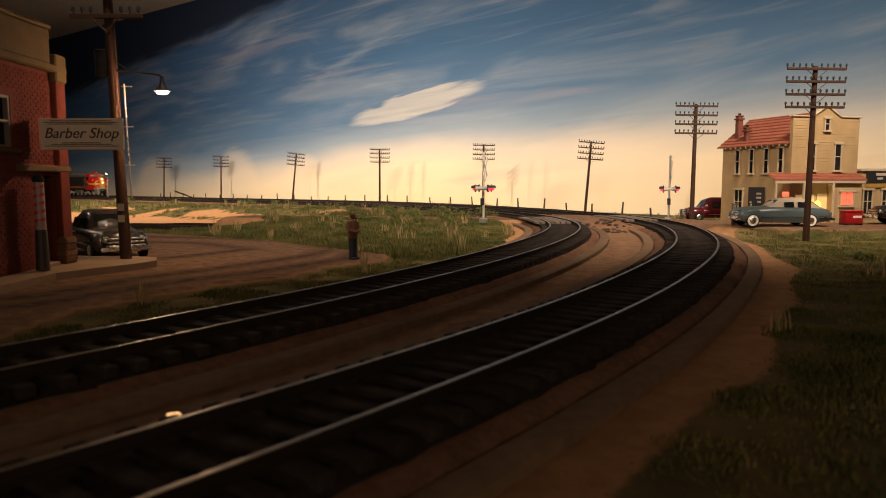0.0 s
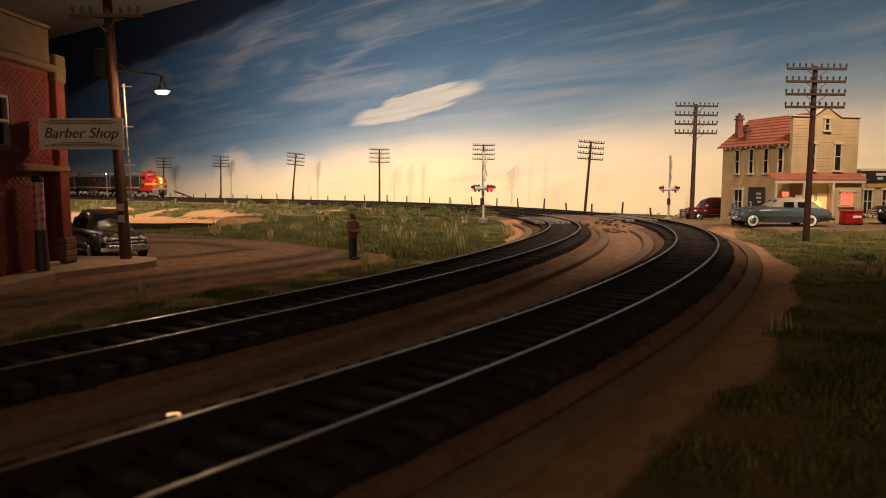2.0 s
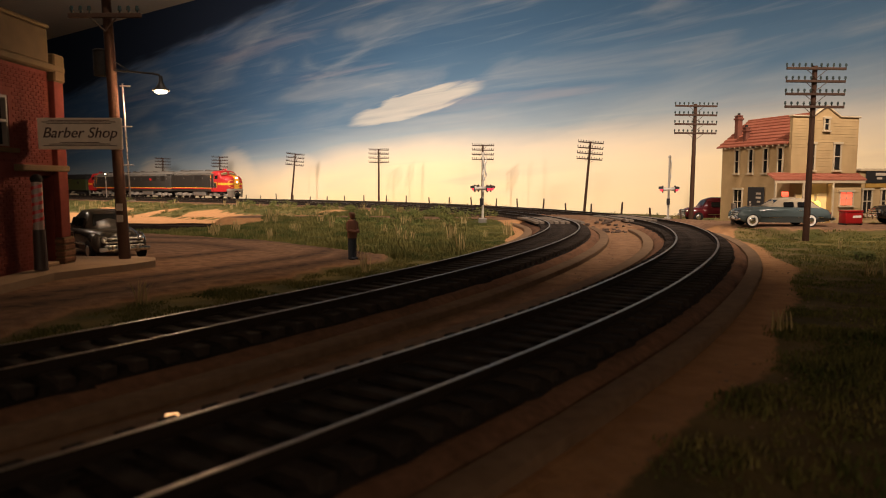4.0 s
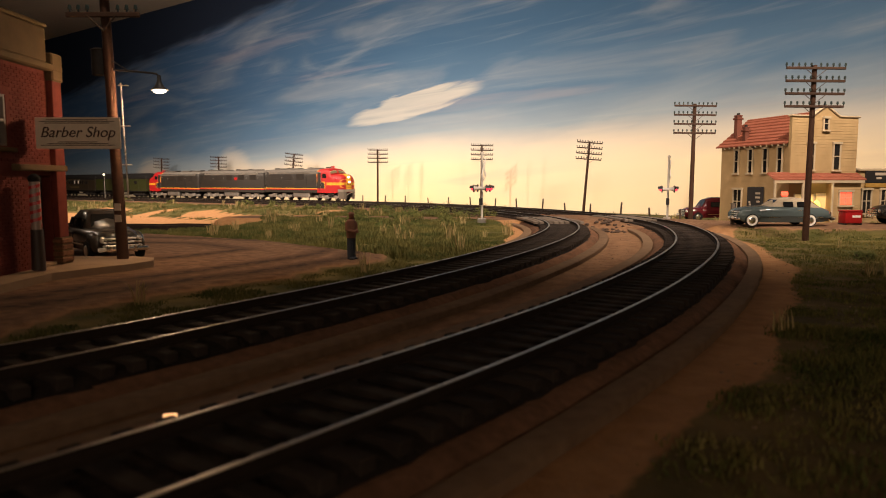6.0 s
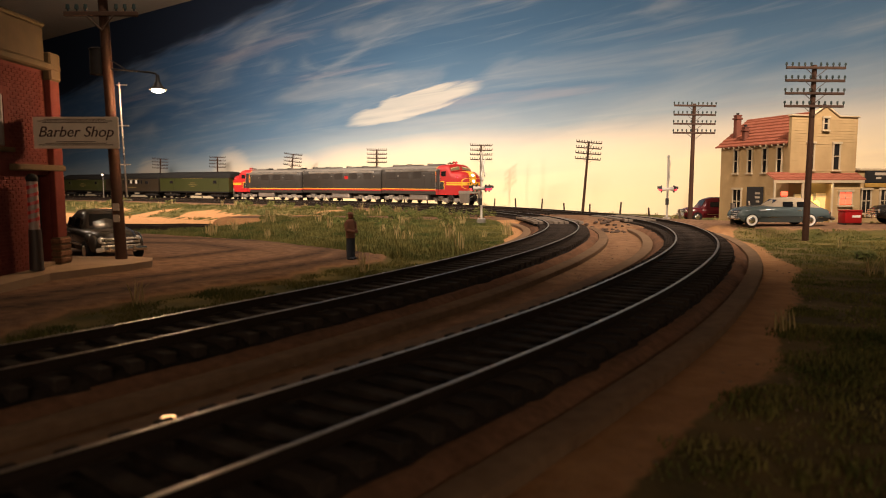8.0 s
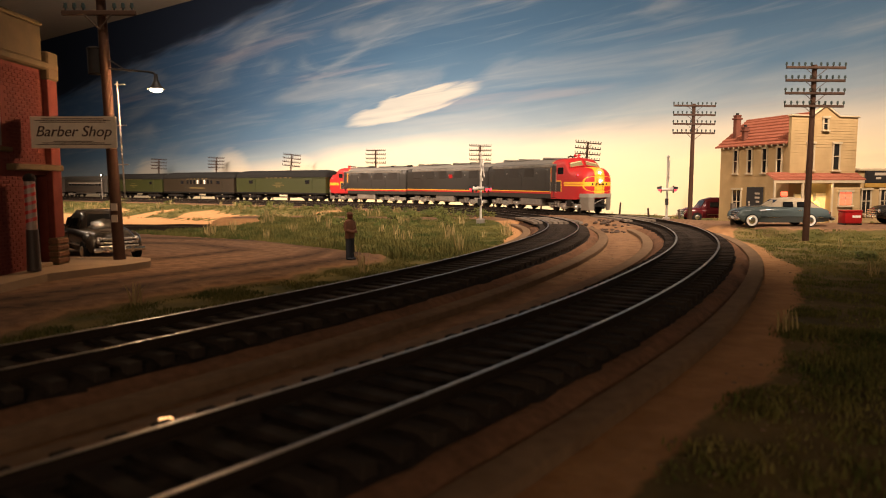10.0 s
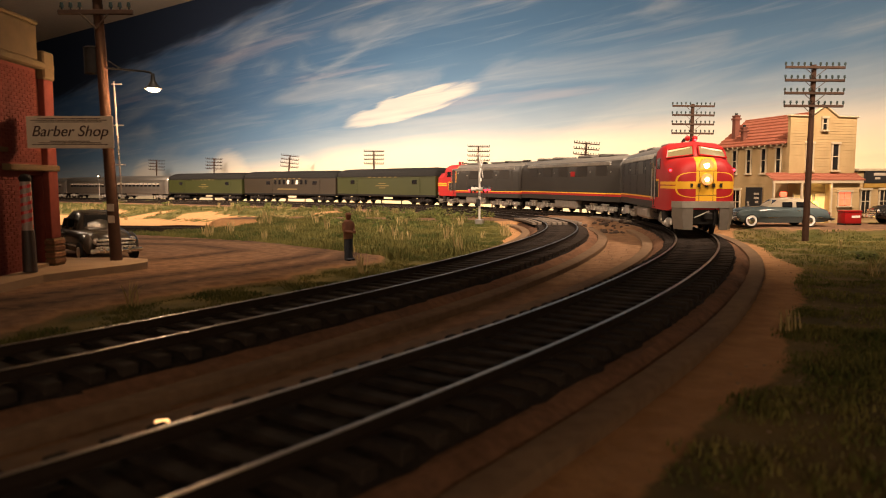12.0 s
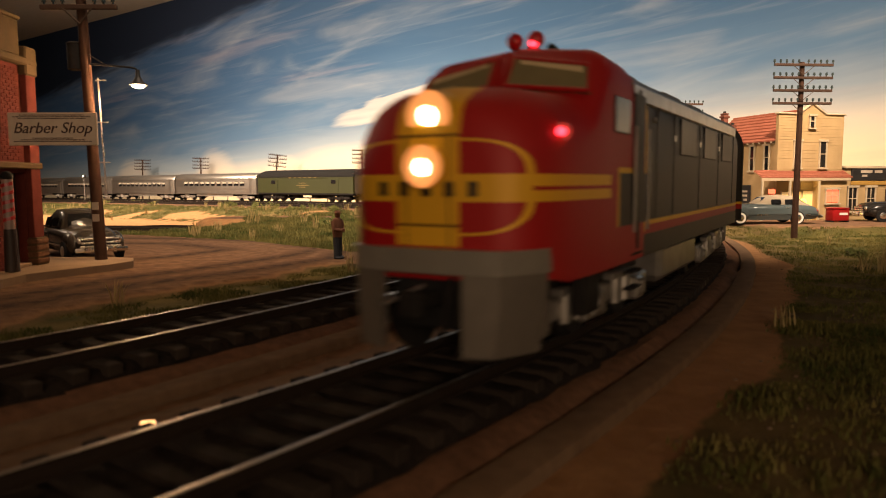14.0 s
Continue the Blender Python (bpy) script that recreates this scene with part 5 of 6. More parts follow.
# ---- general store ----
SIDING_M = mat("cream_clapboard", (0.39, 0.275, 0.140), 0.8, vary=0.2, grain=14, bump=0.2)
SHINGLE = mat("red_roof_shingle", (0.20, 0.062, 0.038), 0.85, second=(0.30, 0.108, 0.068), grain=25, bump=0.5)
TRIM_M = mat("cream_trim", (0.44, 0.36, 0.245), 0.7, vary=0.1)
LITRED = mat("lit_red_blind", (1.0, 0.12, 0.06), 0.5, emit=1.6, bump=0, emit_color=(1.0, 0.10, 0.05))
LITWARM = mat("lit_shop_window", (0.8, 0.55, 0.24), 0.5, emit=0.28, bump=0)
LITYEL = mat("lit_yellow_globe", (1.0, 0.75, 0.1), 0.4, emit=2.6, bump=0)
CHIM = mat("chimney_brick", (0.13, 0.05, 0.035), 0.9, vary=0.3, grain=40, bump=0.5)


def clapboards(x0, x1, z0, z1, y, bm, holes=(), axis="x", step=0.155):
    """Lapped boards on a wall face: each a thin wedge, left out where openings are."""
    z = z0
    while z < z1 - 0.02:
        spans = [(x0, x1)]
        for a, b, c, d in holes:
            if c < z + step * 0.5 < d:
                spans = [p for s in spans for p in (((s[0], min(s[1], a)), (max(s[0], b), s[1])) if s[0] < b and s[1] > a else (s,)) if p[1] - p[0] > 0.03]
        for a, b in spans:
            hgt = min(step, z1 - z)
            q = [(a, y, z), (b, y, z), (b, y, z + hgt), (a, y, z + hgt), (a, y - 0.026, z), (b, y - 0.026, z), (b, y - 0.008, z + hgt), (a, y - 0.008, z + hgt)]
            if axis == "y":
                q = [(vy, vx, vz) for vx, vy, vz in q]
            v = [bm.verts.new(p) for p in q]
            for f in ((4, 5, 6, 7), (0, 4, 7, 3), (5, 1, 2, 6), (0, 1, 5, 4), (3, 7, 6, 2)):
                bm.faces.new([v[i] for i in f])
        z += step
    return bm


def sash(parent, x, z, w, h, y=0.0, axis="x", pane=None, bars=1):
    """A sash window standing a little out of the wall."""
    def B(px, py, pz, sx, sy, sz, bv=0.0):
        return box(px, py, pz, sx, sy, sz, bv) if axis == "x" else box(py, px, pz, sy, sx, sz, bv)
    win = part("window", B(x, y - 0.01, z, w, 0.04, h), pane or DARKGLASS, parent)
    for k in (-1, 1):
        part("frame", B(x + k * (w / 2 + 0.05), y - 0.04, z - 0.06, 0.10, 0.10, h + 0.12, 0.01), TRIM_M, win)
    part("sill", B(x, y - 0.07, z - 0.14, w + 0.3, 0.18, 0.09, 0.01), TRIM_M, win)
    part("head", B(x, y - 0.06, z + h, w + 0.3, 0.14, 0.13, 0.01), TRIM_M, win)
    part("meeting_rail", B(x, y - 0.035, z + h * 0.5, w, 0.06, 0.05), TRIM_M, win)
    for i in range(bars - 1):
        part("glazing_bar", B(x - w / 2 + w * (i + 1) / bars, y - 0.035, z, 0.05, 0.06, h), TRIM_M, win)
    return win


def store():
    t = thing("general_store", at(21.9, 44.0, height_at(23, 45) - 0.05, 14) @ Matrix.Diagonal((1, 1, 1.09, 1)), "two-storey cream clapboard store with false front and red roof", "house")
    W, D, EAVE, RIDGE = 4.75, 6.9, 5.1, 6.75
    gable = [(0.04, 0), (W - 0.04, 0), (W - 0.04, EAVE), (W / 2, RIDGE - 0.1), (0.04, EAVE)]
    part("walls", prism(gable, 0.1, D), SIDING_M, t)
    # side wall boards and windows (faces the track)
    holes_side = [(yy - 0.3, yy + 0.3, 3.25, 4.9) for yy in (0.95, 2.3, 3.75, 5.2)] + [(4.4, 5.5, 0.7, 2.3), (2.2, 3.9, 0.5, 2.5)]
    part("side_clapboard", clapboards(0.1, D, 0, EAVE, 0.04, bmesh.new(), holes_side, axis="y"), SIDING_M, t, "cream lapped boards", smooth=0, kind="stuff")
    for yy in (0.95, 2.3, 3.75, 5.2):
        sash(t, yy, 3.35, 0.36, 1.4, 0.03, axis="y")
    sash(t, 4.95, 0.75, 0.8, 1.5, 0.03, axis="y", bars=2)
    b = part("notice_board", box(-0.06, 3.05, 0.55, 0.06, 1.6, 1.9, 0.02), BLACK, t, "dark painted advertising board with pale marks")
    for z, yy, w in ((2.0, 2.75, 0.45), (1.75, 2.75, 0.45), (1.5, 2.7, 0.3), (0.75, 2.8, 0.8), (0.88, 2.8, 0.8), (1.0, 3.55, 0.16), (1.15, 3.55, 0.22), (1.3, 3.5, 0.14), (1.45, 3.55, 0.16)):
        part("lettering_bar", box(-0.10, yy, z, 0.02, w, 0.12), cream_, b)
    # false front with its little gable
    ff = [(-0.12, 0), (W + 0.12, 0), (W + 0.12, 6.5), (W * 0.72, 6.5), (W * 0.62, 6.75), (W * 0.5, 7.1), (W * 0.38, 6.75), (W * 0.28, 6.5), (-0.12, 6.5)]
    part("false_front", prism(ff, -0.12, 0.1), SIDING_M, t)
    holes = [(1.05, 1.65, 3.45, 5.1), (3.0, 3.6, 3.45, 5.1), (2.1, 2.65, 5.75, 6.6)]
    part("front_clapboard", clapboards(-0.12, W + 0.12, 2.9, 6.42, -0.12, bmesh.new(), holes), SIDING_M, t, "cream lapped boards", smooth=0, kind="stuff")
    for x in (1.35, 3.3):
        sash(t, x, 3.5, 0.42, 1.45, -0.13)
    sash(t, 2.38, 5.8, 0.28, 0.6, -0.13)
    for a, c in (((-0.2, 6.5), (W * 0.28, 6.5)), ((W * 0.28, 6.5), (W * 0.5, 7.1)), ((W * 0.5, 7.1), (W * 0.72, 6.5)), ((W * 0.72, 6.5), (W + 0.2, 6.5))):
        v = Vector((c[0] - a[0], 0, c[1] - a[1]))
        m = Matrix.Translation((a[0], -0.04, a[1])) @ Matrix.Rotation(-math.atan2(v.z, v.x), 4, "Y")
        part("coping", box(v.length / 2, 0, 0, v.length + 0.04, 0.36, 0.09, 0.02, m=m), TRIM_M, t)
    # roof slopes with lapped courses
    for k in (-1, 1):
        base = W / 2 + k * (W / 2 + 0.28)
        run, rise = W / 2 + 0.28, RIDGE - EAVE + 0.25
        n = 9
        for i in range(n):
            a, c = i / n, (i + 1.12) / n
            x0, z0, x1, z1 = base - k * run * a, EAVE - 0.2 + rise * a, base - k * run * min(c, 1), EAVE - 0.2 + rise * min(c, 1)
            part("roof_course", prism([(x0, z0 + 0.05), (x1, z1), (x1, z1 + 0.05), (x0, z0 + 0.13)], 0.1, D + 0.3), SHINGLE, t, smooth=0)
    part("ridge_cap", box(W / 2, D / 2 + 0.2, RIDGE + 0.0, 0.3, D + 0.2, 0.14, 0.04), SHINGLE, t)
    for i in range(12):
        part("rafter_tail", box(-0.16, 0.3 + i * 0.54, EAVE - 0.24, 0.26, 0.08, 0.12), TRIM_M, t)
    for x, y, z0, z1, sx in ((0.75, D - 0.7, 5.4, 7.0, 0.38), (0.35, D - 2.1, 5.1, 6.15, 0.32), (W - 0.9, 1.6, 5.6, 7.2, 0.4)):
        c = part("chimney", box(x, y, z0, sx, sx, z1 - z0, 0.02), CHIM, t, "red brick chimney")
        part("chimney_cap", box(x, y, z1 - 0.22, sx + 0.14, sx + 0.14, 0.12, 0.02), CHIM, c)
        part("chimney_cap", box(x, y, z1, sx + 0.06, sx + 0.06, 0.08, 0.02), CHIM, c)
        part("flue", rod((x, y, z1 + 0.08), (x, y, z1 + 0.22), 0.11, 0.1), SOOT, c)
    # ground floor front: porch, lit shop windows and a closed bay
    bm = bmesh.new()
    n = 5
    for i in range(n):
        a, c = i / n, min(1, (i + 1.15) / n)
        y0, z0, y1, z1 = -0.85 * (1 - a), 2.86 + 0.42 * a, -0.85 * (1 - c), 2.86 + 0.42 * c
        v = [bm.verts.new(p) for p in ((-1.85, y0, z0), (W + 0.3, y0, z0), (W + 0.3, y1, z1), (-1.55, y1, z1), (-1.85, y0, z0 + 0.08), (W + 0.3, y0, z0 + 0.08), (W + 0.3, y1, z1 + 0.04), (-1.55, y1, z1 + 0.04))]
        for f in ((0, 1, 2, 3), (4, 5, 6, 7), (0, 1, 5, 4), (1, 2, 6, 5), (2, 3, 7, 6), (3, 0, 4, 7)):
            bm.faces.new([v[j] for j in f])
    part("porch_roof", bm, SHINGLE, t, "sagging red porch roof", smooth=0)
    part("porch_beam", box(W / 2 - 0.8, -0.78, 2.70, W + 2.0, 0.12, 0.16, 0.01), TRIM_M, t)
    part("porch_floor", box(W / 2 - 0.8, -0.55, -0.05, W + 2.0, 0.86, 0.2, 0.02), PLANK, t)
    for x in (-1.7, 0.35, 2.55):
        part("porch_post", box(x, -0.78, 0.12, 0.13, 0.13, 2.58, 0.02), TRIM_M, t)
    f = part("shop_window", box(1.0, -0.14, 0.75, 1.5, 0.05, 1.3), LITWARM, t, "warmly lit shop window")
    for x in (0.25, 1.0, 1.75):
        part("frame", box(x, -0.17, 0.7, 0.08, 0.08, 1.4), TRIM_M, f)
    part("shop_door", box(2.3, -0.14, 0.1, 0.75, 0.06, 2.0, 0.01), LITWARM, t, "lit glazed shop door")
    part("round_sign", ball(1.65, -0.5, 1.4, 0.28, 0.08, 0.30, n=16), LITYEL, t, "glowing yellow round sign")
    part("red_sign", box(-0.75, -0.5, 1.95, 0.5, 0.08, 0.28, 0.06), LITRED, t, "glowing red sign on the porch")
    bay = part("closed_bay", box(3.75, -0.37, 0, 2.2, 0.48, 2.78, 0.01), SIDING_M, t)
    part("bay_clapboard", clapboards(2.66, 4.84, 0, 2.72, -0.612, bmesh.new(), [(3.15, 4.25, 0.55, 2.2)]), SIDING_M, bay, "cream lapped boards", smooth=0, kind="stuff")
    sash(t, 3.7, 1.45, 0.9, 0.72, -0.62, pane=LITRED, bars=2)
    part("lower_sash", box(3.7, -0.63, 0.7, 0.9, 0.05, 0.68), TRIM_M, t)
    return t


store()


OCHRE = mat("faded_ochre_paint", (0.34, 0.20, 0.05), 0.7)


def annex():
    t = thing("store_annex", at(27.0, 45.2, height_at(28, 45) - 0.05, 13) @ Matrix.Diagonal((1, 1, 1.12, 1)), "low cream flat-roofed shop annex with dark sign board", "building")
    W = 9.0
    part("walls", box(W / 2, 2.0, 0, W, 4.0, 3.25), SIDING_M, t)
    part("clapboard", clapboards(0, W, 0, 2.3, 0.0, bmesh.new(), [(0.1, 1.0, 0.8, 2.2), (1.6, 2.6, 0.8, 2.2), (3.2, 4.4, 0, 2.2)]), SIDING_M, t, "cream lapped boards", smooth=0, kind="stuff")
    part("parapet", box(W / 2, 1.95, 3.25, W + 0.2, 4.2, 0.16, 0.03), TRIM_M, t)
    s = part("sign_board", box(1.9, -0.08, 2.55, 3.0, 0.1, 0.72, 0.02), BLACK, t, "dark sign board with pale lettering bars")
    for x, z, w, h in ((1.55, 3.0, 0.9, 0.16), (2.5, 3.0, 0.6, 0.16), (1.4, 2.78, 0.4, 0.12)):
        part("lettering_bar", box(x, -0.14, z, w, 0.02, h), cream_, s)
    part("lower_sign", box(1.9, -0.08, 2.3, 3.0, 0.08, 0.24, 0.02), OCHRE, t, "ochre strip sign")
    for x in (0.6, 2.05):
        sash(t, x, 0.85, 0.62, 1.3, -0.02, bars=2)
    part("door", box(3.7, -0.04, 0, 0.9, 0.08, 2.1, 0.02), DARKWOOD, t)


annex()

t = thing("drinks_cooler", at(24.2, 41.2, height_at(24.2, 41.2), 8), "red chest drinks cooler with a white script mark", "cooler")
redc = mat("cooler_enamel", (0.30, 0.010, 0.012), 0.3, vary=0.08, bump=0)
part("chest", box(0, 0, 0.08, 1.1, 0.66, 0.68, 0.06, seg=2), redc, t)
part("lid", box(0, 0, 0.76, 1.14, 0.7, 0.1, 0.04, seg=2), redc, t)
part("script_bar", box(0.15, -0.335, 0.42, 0.55, 0.02, 0.14, 0.005), WHITE, t, "white flourish")
for k in (-1, 1):
    part("foot", box(k * 0.5, 0, 0, 0.12, 0.6, 0.1), BLACK, t)

t = thing("marker_post", at(17.4, 41.6, height_at(17.4, 41.6)), "short squared wooden marker post beside the road", "post")
part("post", box(0, 0, -0.1, 0.22, 0.22, 1.3, 0.03), PLANK, t)
part("post_cap", box(0, 0, 1.2, 0.26, 0.26, 0.06, 0.02), PLANK, t)

# ---- figurine: one plain mesh ----
bm = bmesh.new()
for k in (-1, 1):
    rod((k * 0.1, 0, 0.05), (k * 0.09, 0, 0.85), 0.1, 0.115, 10, bm)
    ball(k * 0.11, -0.06, 0.05, 0.09, 0.17, 0.06, bm)
    rod((k * 0.24, 0, 1.42), (k * 0.27, -0.03, 1.12), 0.085, 0.075, 8, bm)
    rod((k * 0.27, -0.03, 1.12), (k * 0.06, -0.24, 1.06), 0.072, 0.06, 8, bm)
bm = loft([[(w * math.cos(a), d * math.sin(a), z) for a in [2 * math.pi * i / 14 for i in range(14)]] for w, d, z in ((0.2, 0.14, 0.78), (0.23, 0.16, 0.95), (0.22, 0.15, 1.15), (0.25, 0.16, 1.35), (0.22, 0.14, 1.48), (0.08, 0.08, 1.54))], bm)
ball(0, -0.02, 1.66, 0.1, 0.115, 0.135, bm, 12)
rod((0, -0.03, 1.73), (0, -0.03, 1.745), 0.17, 0.16, 14, bm)
rod((0, -0.01, 1.74), (0, -0.01, 1.80), 0.115, 0.09, 12, bm)
FIG = paint("figurine_paint", [((0.03, 0.035, 0.045), [("z", 0, 0.82, False)]), ((0.16, 0.07, 0.045), [("z", 1.53, 1.72, False)])], (0.16, 0.075, 0.05), 0.7)
fig = part("figurine", bm, FIG, None, "small painted figurine in brown coat and hat standing on dirt", category="figurine")
fig.matrix_basis = at(-3.45, 26.5, -0.42, 60)

# ---- fixture hanging below the ceiling ----
t = thing("ceiling_fixture", at(-37.2, 60, 14.6), "white unlit fixture hanging from the ceiling on a dark cable", "light fixture")
part("housing", box(0, 0, 0, 2.2, 1.4, 0.7, 0.15, seg=2), WHITE, t)
part("rim", box(0, 0, -0.08, 2.4, 1.6, 0.14, 0.05), WHITE, t)
part("cable", rod((-0.2, 0, 0.6), (-0.2, 0, 25.2), 0.06, 0.06, 8), BLACK, t, "dark cable")

# ---- lower siding on the flat ----
pts = [tuple(Vector(a).lerp(Vector(b), k / 6)) for a, b in zip(SIDING, SIDING[1:]) for k in range(6)]
t = thing("siding_track", label="low dark siding track along the foot of the bank", category="railway track", kind="structure")
for off, w, h, mtl, nm in ((-1.0, 7.4, 0.34, BALLAST, "ballast_bed"), (-3.6, 0.12, 0.62, RUST, "rail"), (-2.1, 0.12, 0.62, RUST, "rail"), (0.1, 0.12, 0.62, RUST, "rail"), (1.6, 0.12, 0.62, RUST, "rail"), (3.2, 0.35, 0.85, TIE, "timber_edge")):
    bm = bmesh.new()
    rows = []
    for i, (x, y) in enumerate(pts):
        a, b = Vector(pts[max(0, i - 1)]), Vector(pts[min(len(pts) - 1, i + 1)])
        d = (b - a).normalized()
        nrm = Vector((-d.y, d.x))
        z = height_at(x, y) - 0.08
        p, q = Vector((x, y)) + nrm * (off - w / 2), Vector((x, y)) + nrm * (off + w / 2)
        rows.append([(p.x, p.y, z), (q.x, q.y, z), (q.x, q.y, z + h), (p.x, p.y, z + h)])
    part(nm, loft(rows, bm), mtl, t)


# ---- grass, weeds ----
def turf(name, label, count, seed, keep, tall, spread, material, area):
    r = np.random.RandomState(seed)
    x, y = r.uniform(area[0], area[1], count * 3), r.uniform(area[2], area[3], count * 3)
    z, g, _ = lay(x, y)
    clump = np.sin(x * 1.9 + 1.7 * np.sin(y * 1.3)) + np.sin(y * 2.3 + x * 0.8)
    ok = np.where((g > 0.5) & keep(x, y, clump, r))[0][:count]
    verts, faces = [], []
    for i in ok:
        a, h = r.uniform(0, 6.28), r.uniform(*tall) * (0.8 + 0.2 * clump[i])
        for b in range(spread):
            a2 = a + r.uniform(-3, 3)
            ox, oy = r.normal(0, 0.10, 2)
            lx, ly = math.cos(a2) * h * r.uniform(0.1, 0.55), math.sin(a2) * h * r.uniform(0.1, 0.55)
            w = 0.014 + 0.012 * h
            cx, cy = -math.sin(a2) * w, math.cos(a2) * w
            k = len(verts)
            bx, by, bz = x[i] + ox, y[i] + oy, z[i] - 0.03
            verts += [(bx - cx, by - cy, bz), (bx + cx, by + cy, bz), (bx + lx * 0.4 + cx * 0.7, by + ly * 0.4 + cy * 0.7, bz + h * 0.6), (bx + lx * 0.4 - cx * 0.7, by + ly * 0.4 - cy * 0.7, bz + h * 0.6), (bx + lx, by + ly, bz + h)]
            faces += [(k, k + 1, k + 2, k + 3), (k + 3, k + 2, k + 4)]
    mesh_of(name, verts, faces, material, None, label, kind="stuff", category="grass")


def blade(name, c1, c2):
    m = bpy.data.materials.new(name)
    m.use_nodes = True
    n, l = m.node_tree.nodes, m.node_tree.links
    b = n["Principled BSDF"]
    b.inputs["Roughness"].default_value = 0.8
    b.inputs["Specular IOR Level"].default_value = 0.2
    geo, mix, co, tx, ad = n.new("ShaderNodeNewGeometry"), n.new("ShaderNodeMix"), n.new("ShaderNodeTexCoord"), n.new("ShaderNodeTexNoise"), n.new("ShaderNodeMath")
    mix.data_type = "RGBA"
    tx.inputs["Scale"].default_value = 0.5 / K
    l.new(co.outputs["Object"], tx.inputs["Vector"])
    ad.operation = "MULTIPLY_ADD"
    ad.inputs[1].default_value = 0.5
    l.new(geo.outputs["Random Per Island"], ad.inputs[0])
    sub = n.new("ShaderNodeMapRange")
    sub.inputs[1].default_value, sub.inputs[2].default_value, sub.inputs[3].default_value, sub.inputs[4].default_value = 0.35, 0.65, -0.1, 0.6
    l.new(tx.outputs[0], sub.inputs[0])
    l.new(sub.outputs[0], ad.inputs[2])
    mix.inputs[6].default_value, mix.inputs[7].default_value = (*c1, 1), (*c2, 1)
    l.new(ad.outputs[0], mix.inputs[0])
    l.new(mix.outputs[2], b.inputs["Base Color"])
    return m


GRASS_A = blade("green_grass", (0.045, 0.066, 0.016), (0.175, 0.152, 0.05))
# lighter copy of the green grass; the right side's brightness is in its colour
GRASS_C = blade("lush_near_grass", (0.065, 0.088, 0.020), (0.235, 0.195, 0.065))
GRASS_B = blade("straw_grass", (0.26, 0.19, 0.08), (0.42, 0.33, 0.16))
turf("near_grass", "short green static grass beside the path", 26000, 1, lambda x, y, c, r: (c > -1.3), (0.06, 0.17), 10, GRASS_C, (0, 40, 3, 48))
turf("roadside_grass", "green and straw grass between road and track", 18000, 2, lambda x, y, c, r: (c > -1.1), (0.06, 0.17), 9, GRASS_A, (-16, 9, 10, 60))
turf("verge_grass", "thick green grass between the road and the siding", 9000, 8, lambda x, y, c, r: (c > -1.2) & (y > 27 + 0.9 * np.abs(x + 2)), (0.16, 0.38), 8, GRASS_A, (-19, 2, 28, 66))
turf("bank_grass", "patchy green grass on the embankment", 14000, 3, lambda x, y, c, r: (c > -1.1), (0.14, 0.36), 6, GRASS_A, (-75, 10, 52, 125))
turf("track_side_grass", "low grass behind the line", 3000, 5, lambda x, y, c, r: (y > 55), (0.2, 0.5), 5, GRASS_A, (-80, 40, 55, 160))
turf("straw_weeds", "tall straw-coloured weeds", 190, 6, lambda x, y, c, r: (c > 0.6), (0.5, 0.95), 14, GRASS_B, (-14, 32, 6, 58))
turf("bank_weeds", "straw-coloured weeds on the bank", 300, 7, lambda x, y, c, r: (c > 0.4), (0.5, 1.0), 14, GRASS_B, (-60, 8, 52, 110))

# ---- shrubs on the bank, stones on the path ----
LEAF = blade("shrub_leaves", (0.05, 0.075, 0.018), (0.17, 0.16, 0.05))


def shrub(x, y, size, seed, leaves=None):
    """A low scrub clump: a few twigs and some hundred small leaves in an uneven heap."""
    r = random.Random(seed)
    z = height_at(x, y)
    t = thing("shrub", at(x, y, z - 0.05), "low scrubby green shrub on sandy ground", "shrub", "scrub along the line")
    bm = bmesh.new()
    for i in range(5):
        a = r.uniform(0, 6.28)
        rod((0, 0, 0), (math.cos(a) * size * 0.5, math.sin(a) * size * 0.5, size * r.uniform(0.3, 0.55)), 0.03, 0.012, 5, bm)
    part("twigs", bm, POST, t)
    verts, faces = [], []
    lumps = [(r.gauss(0, size * 0.4), r.gauss(0, size * 0.3), size * r.uniform(0.15, 0.4), size * r.uniform(0.22, 0.42)) for _ in range(6)]
    for i in range(260):
        lx, ly, lz, lr = r.choice(lumps)
        d = Vector((r.gauss(0, 1), r.gauss(0, 1), r.gauss(0, 0.7))).normalized() * lr * r.uniform(0.6, 1.05)
        p = Vector((lx, ly, lz)) + d
        if p.z < 0:
            p.z = -p.z * 0.3
        u = Vector((r.gauss(0, 1), r.gauss(0, 1), r.gauss(0, 1))).normalized() * 0.09
        v = u.orthogonal().normalized() * 0.055
        b = len(verts)
        verts += [tuple(p - u), tuple(p + v), tuple(p + u), tuple(p - v)]
        faces.append((b, b + 1, b + 2, b + 3))
    mesh_of("foliage", verts, faces, leaves or LEAF, t)


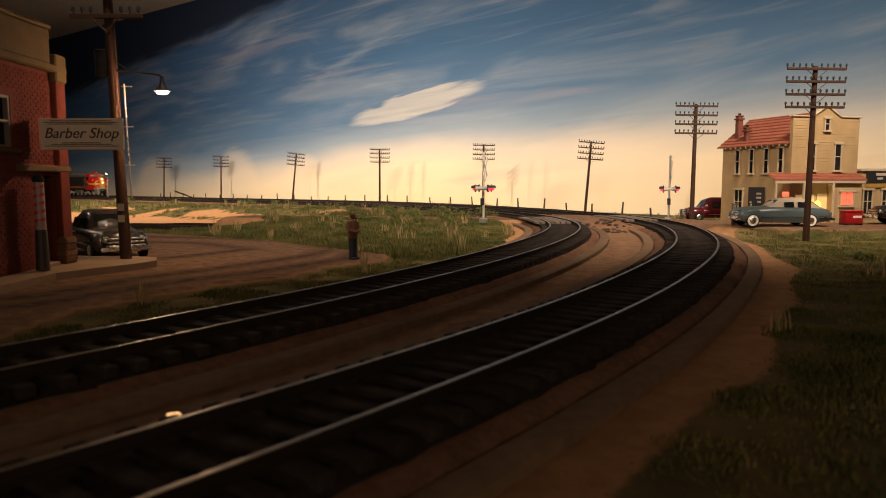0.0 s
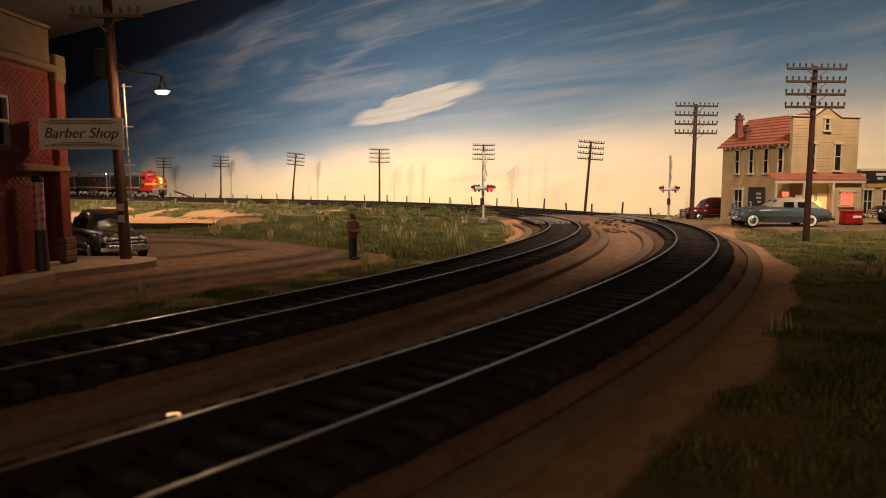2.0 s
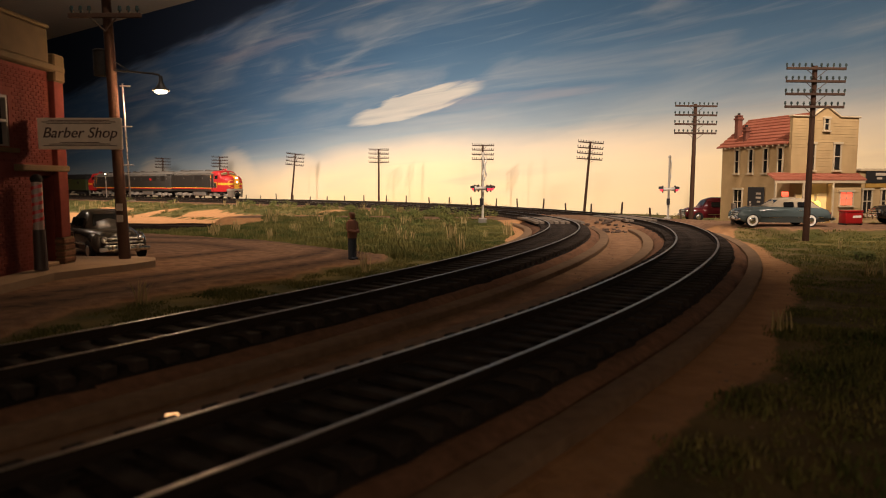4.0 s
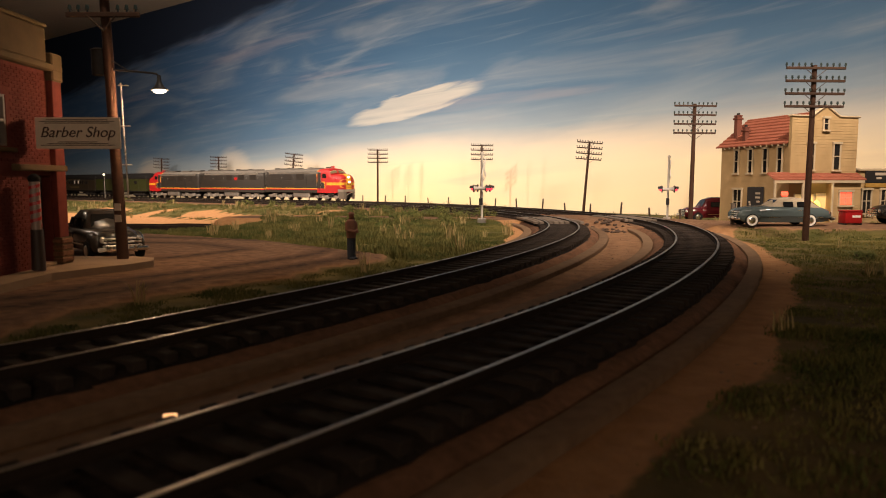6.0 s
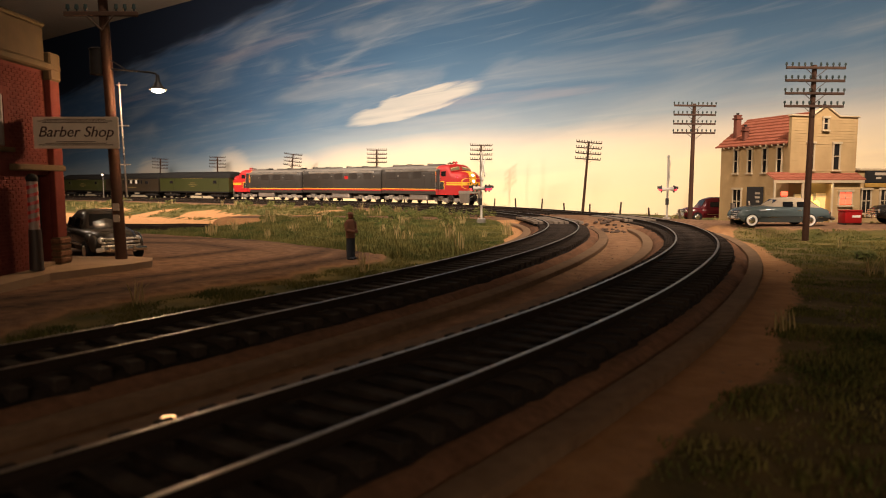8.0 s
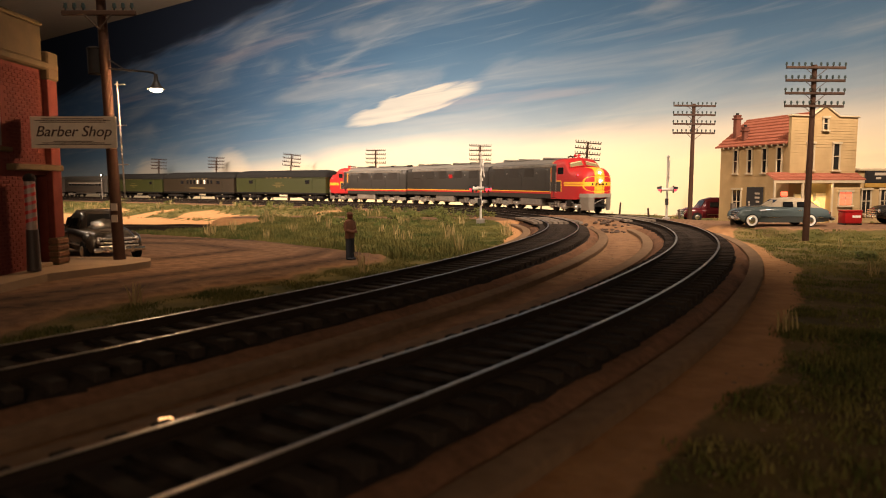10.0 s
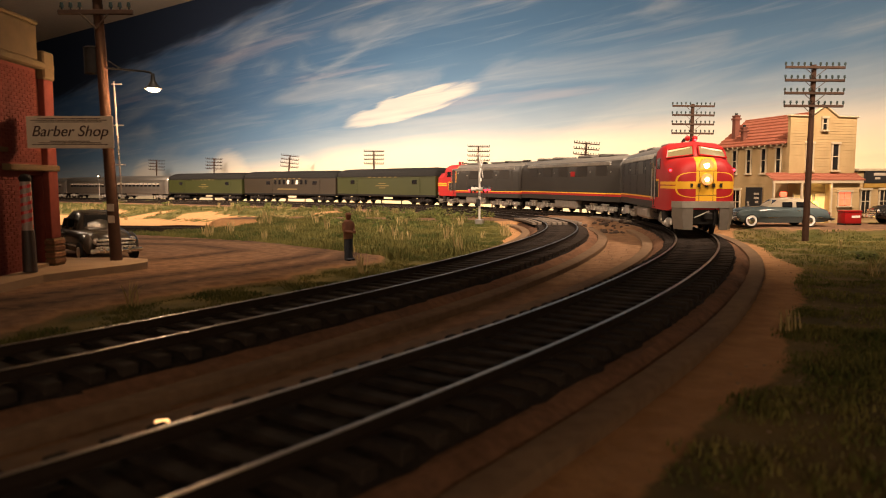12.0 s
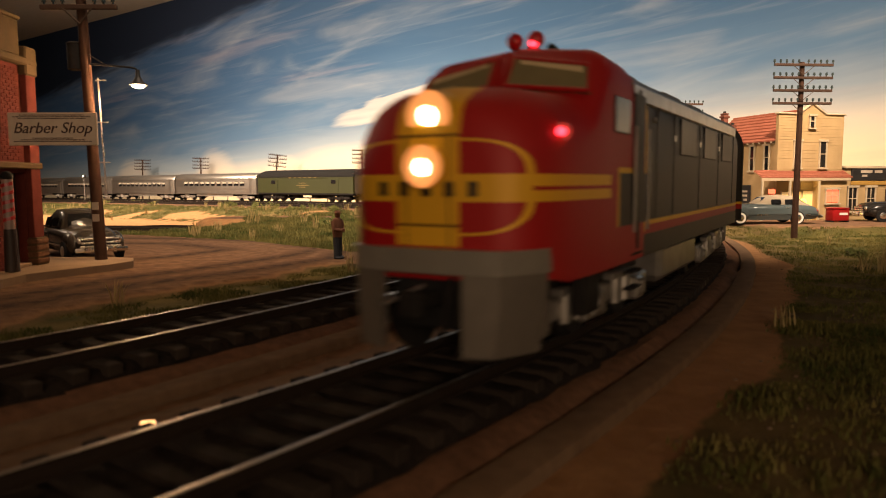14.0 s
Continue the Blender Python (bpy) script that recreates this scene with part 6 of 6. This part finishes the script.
sr = random.Random(12)
for i in range(34):
    s_ = sr.uniform(62, 150)
    x, y, z, h = on_main(s_)
    o = sr.uniform(8.0, 12.5)
    shrub(x - math.sin(h) * o, y + math.cos(h) * o, sr.uniform(0.7, 1.5), i)
for i in range(16):
    shrub(sr.uniform(-10, 1), sr.uniform(40, 55), sr.uniform(0.5, 0.9), 100 + i)
for i in range(9):
    s_ = sr.uniform(56, 120)
    x, y, z, h = on_main(s_)
    shrub(x + math.sin(h) * 6, y - math.cos(h) * 6, sr.uniform(0.6, 1.1), 200 + i)
for i in range(10):
    s_ = sr.uniform(14, 34)
    x, y, z, h = on_main(s_)
    o = sr.uniform(6.2, 9.5)
    shrub(x + math.sin(h) * o, y - math.cos(h) * o, sr.uniform(0.4, 0.8), 300 + i)

for i, (x, y) in enumerate(((-13.0, 55.8), (-12.2, 55.9), (-9.2, 55.5), (-7.1, 48.5), (-6.3, 48.9))):
    shrub(x, y, 0.55, 400 + i, GRASS_B)
t = thing("fallen_pole", label="dark broken pole leaning on the embankment top", category="fallen pole")
part("pole", rod((-53.9, 140.4, 0.25), (-49.4, 139.9, -1.3), 0.16, 0.11, 8), WOODPOLE, t)
part("splinter", rod((-53.9, 140.4, 0.25), (-54.3, 140.45, 0.42), 0.09, 0.02, 6), WOODPOLE, t)

bm = bmesh.new()
for i in range(420):
    s_, o = sr.uniform(2, 48), sr.choice((sr.uniform(2.8, 5.2), -sr.uniform(2.8, 4.2)))
    x, y, z, h = on_main(s_)
    x, y = x + math.sin(h) * o, y - math.cos(h) * o
    r_ = sr.uniform(0.012, 0.034)
    bmesh.ops.create_icosphere(bm, subdivisions=1, radius=r_, matrix=Matrix.Translation((x, y, height_at(x, y) + r_ * 0.3)) @ Matrix.Diagonal((1.3, 1, 0.6, 1)))
part("pebbles", bm, mat("path_pebble", (0.14, 0.09, 0.06), 0.95, second=(0.34, 0.25, 0.17), grain=30), label="loose pebbles on the sandy path beside the track", smooth=0, kind="stuff", category="gravel")

track("main_track", MAIN_L, "curved railway track of polished steel rails on dark ballast", 400, -4.0, 120.0, 300.0)
track("inner_track", INNER_L, "curved railway track nearer the road, dark ballast", 220, -6.0, 80.0, 200.0)


# tiny glowing block set in the roadbed, a bright spot beside the nearer track
GLOW = mat("lit_amber_lens", (1.0, 0.72, 0.42), 0.3, emit=1.7, bump=0, emit_color=(1.0, 0.50, 0.20))
t = thing("ground_lamp", at(-3.47, 8.70, -0.40, 18), label="tiny glowing amber block on the roadbed shelf", category="lamp")
part("housing", box(0, 0, -0.09, 0.22, 0.12, 0.10, 0.015), BLACK, t)
part("lens", box(0, -0.06, -0.02, 0.17, 0.06, 0.08, 0.02), GLOW, t, "glowing amber face")

motions()
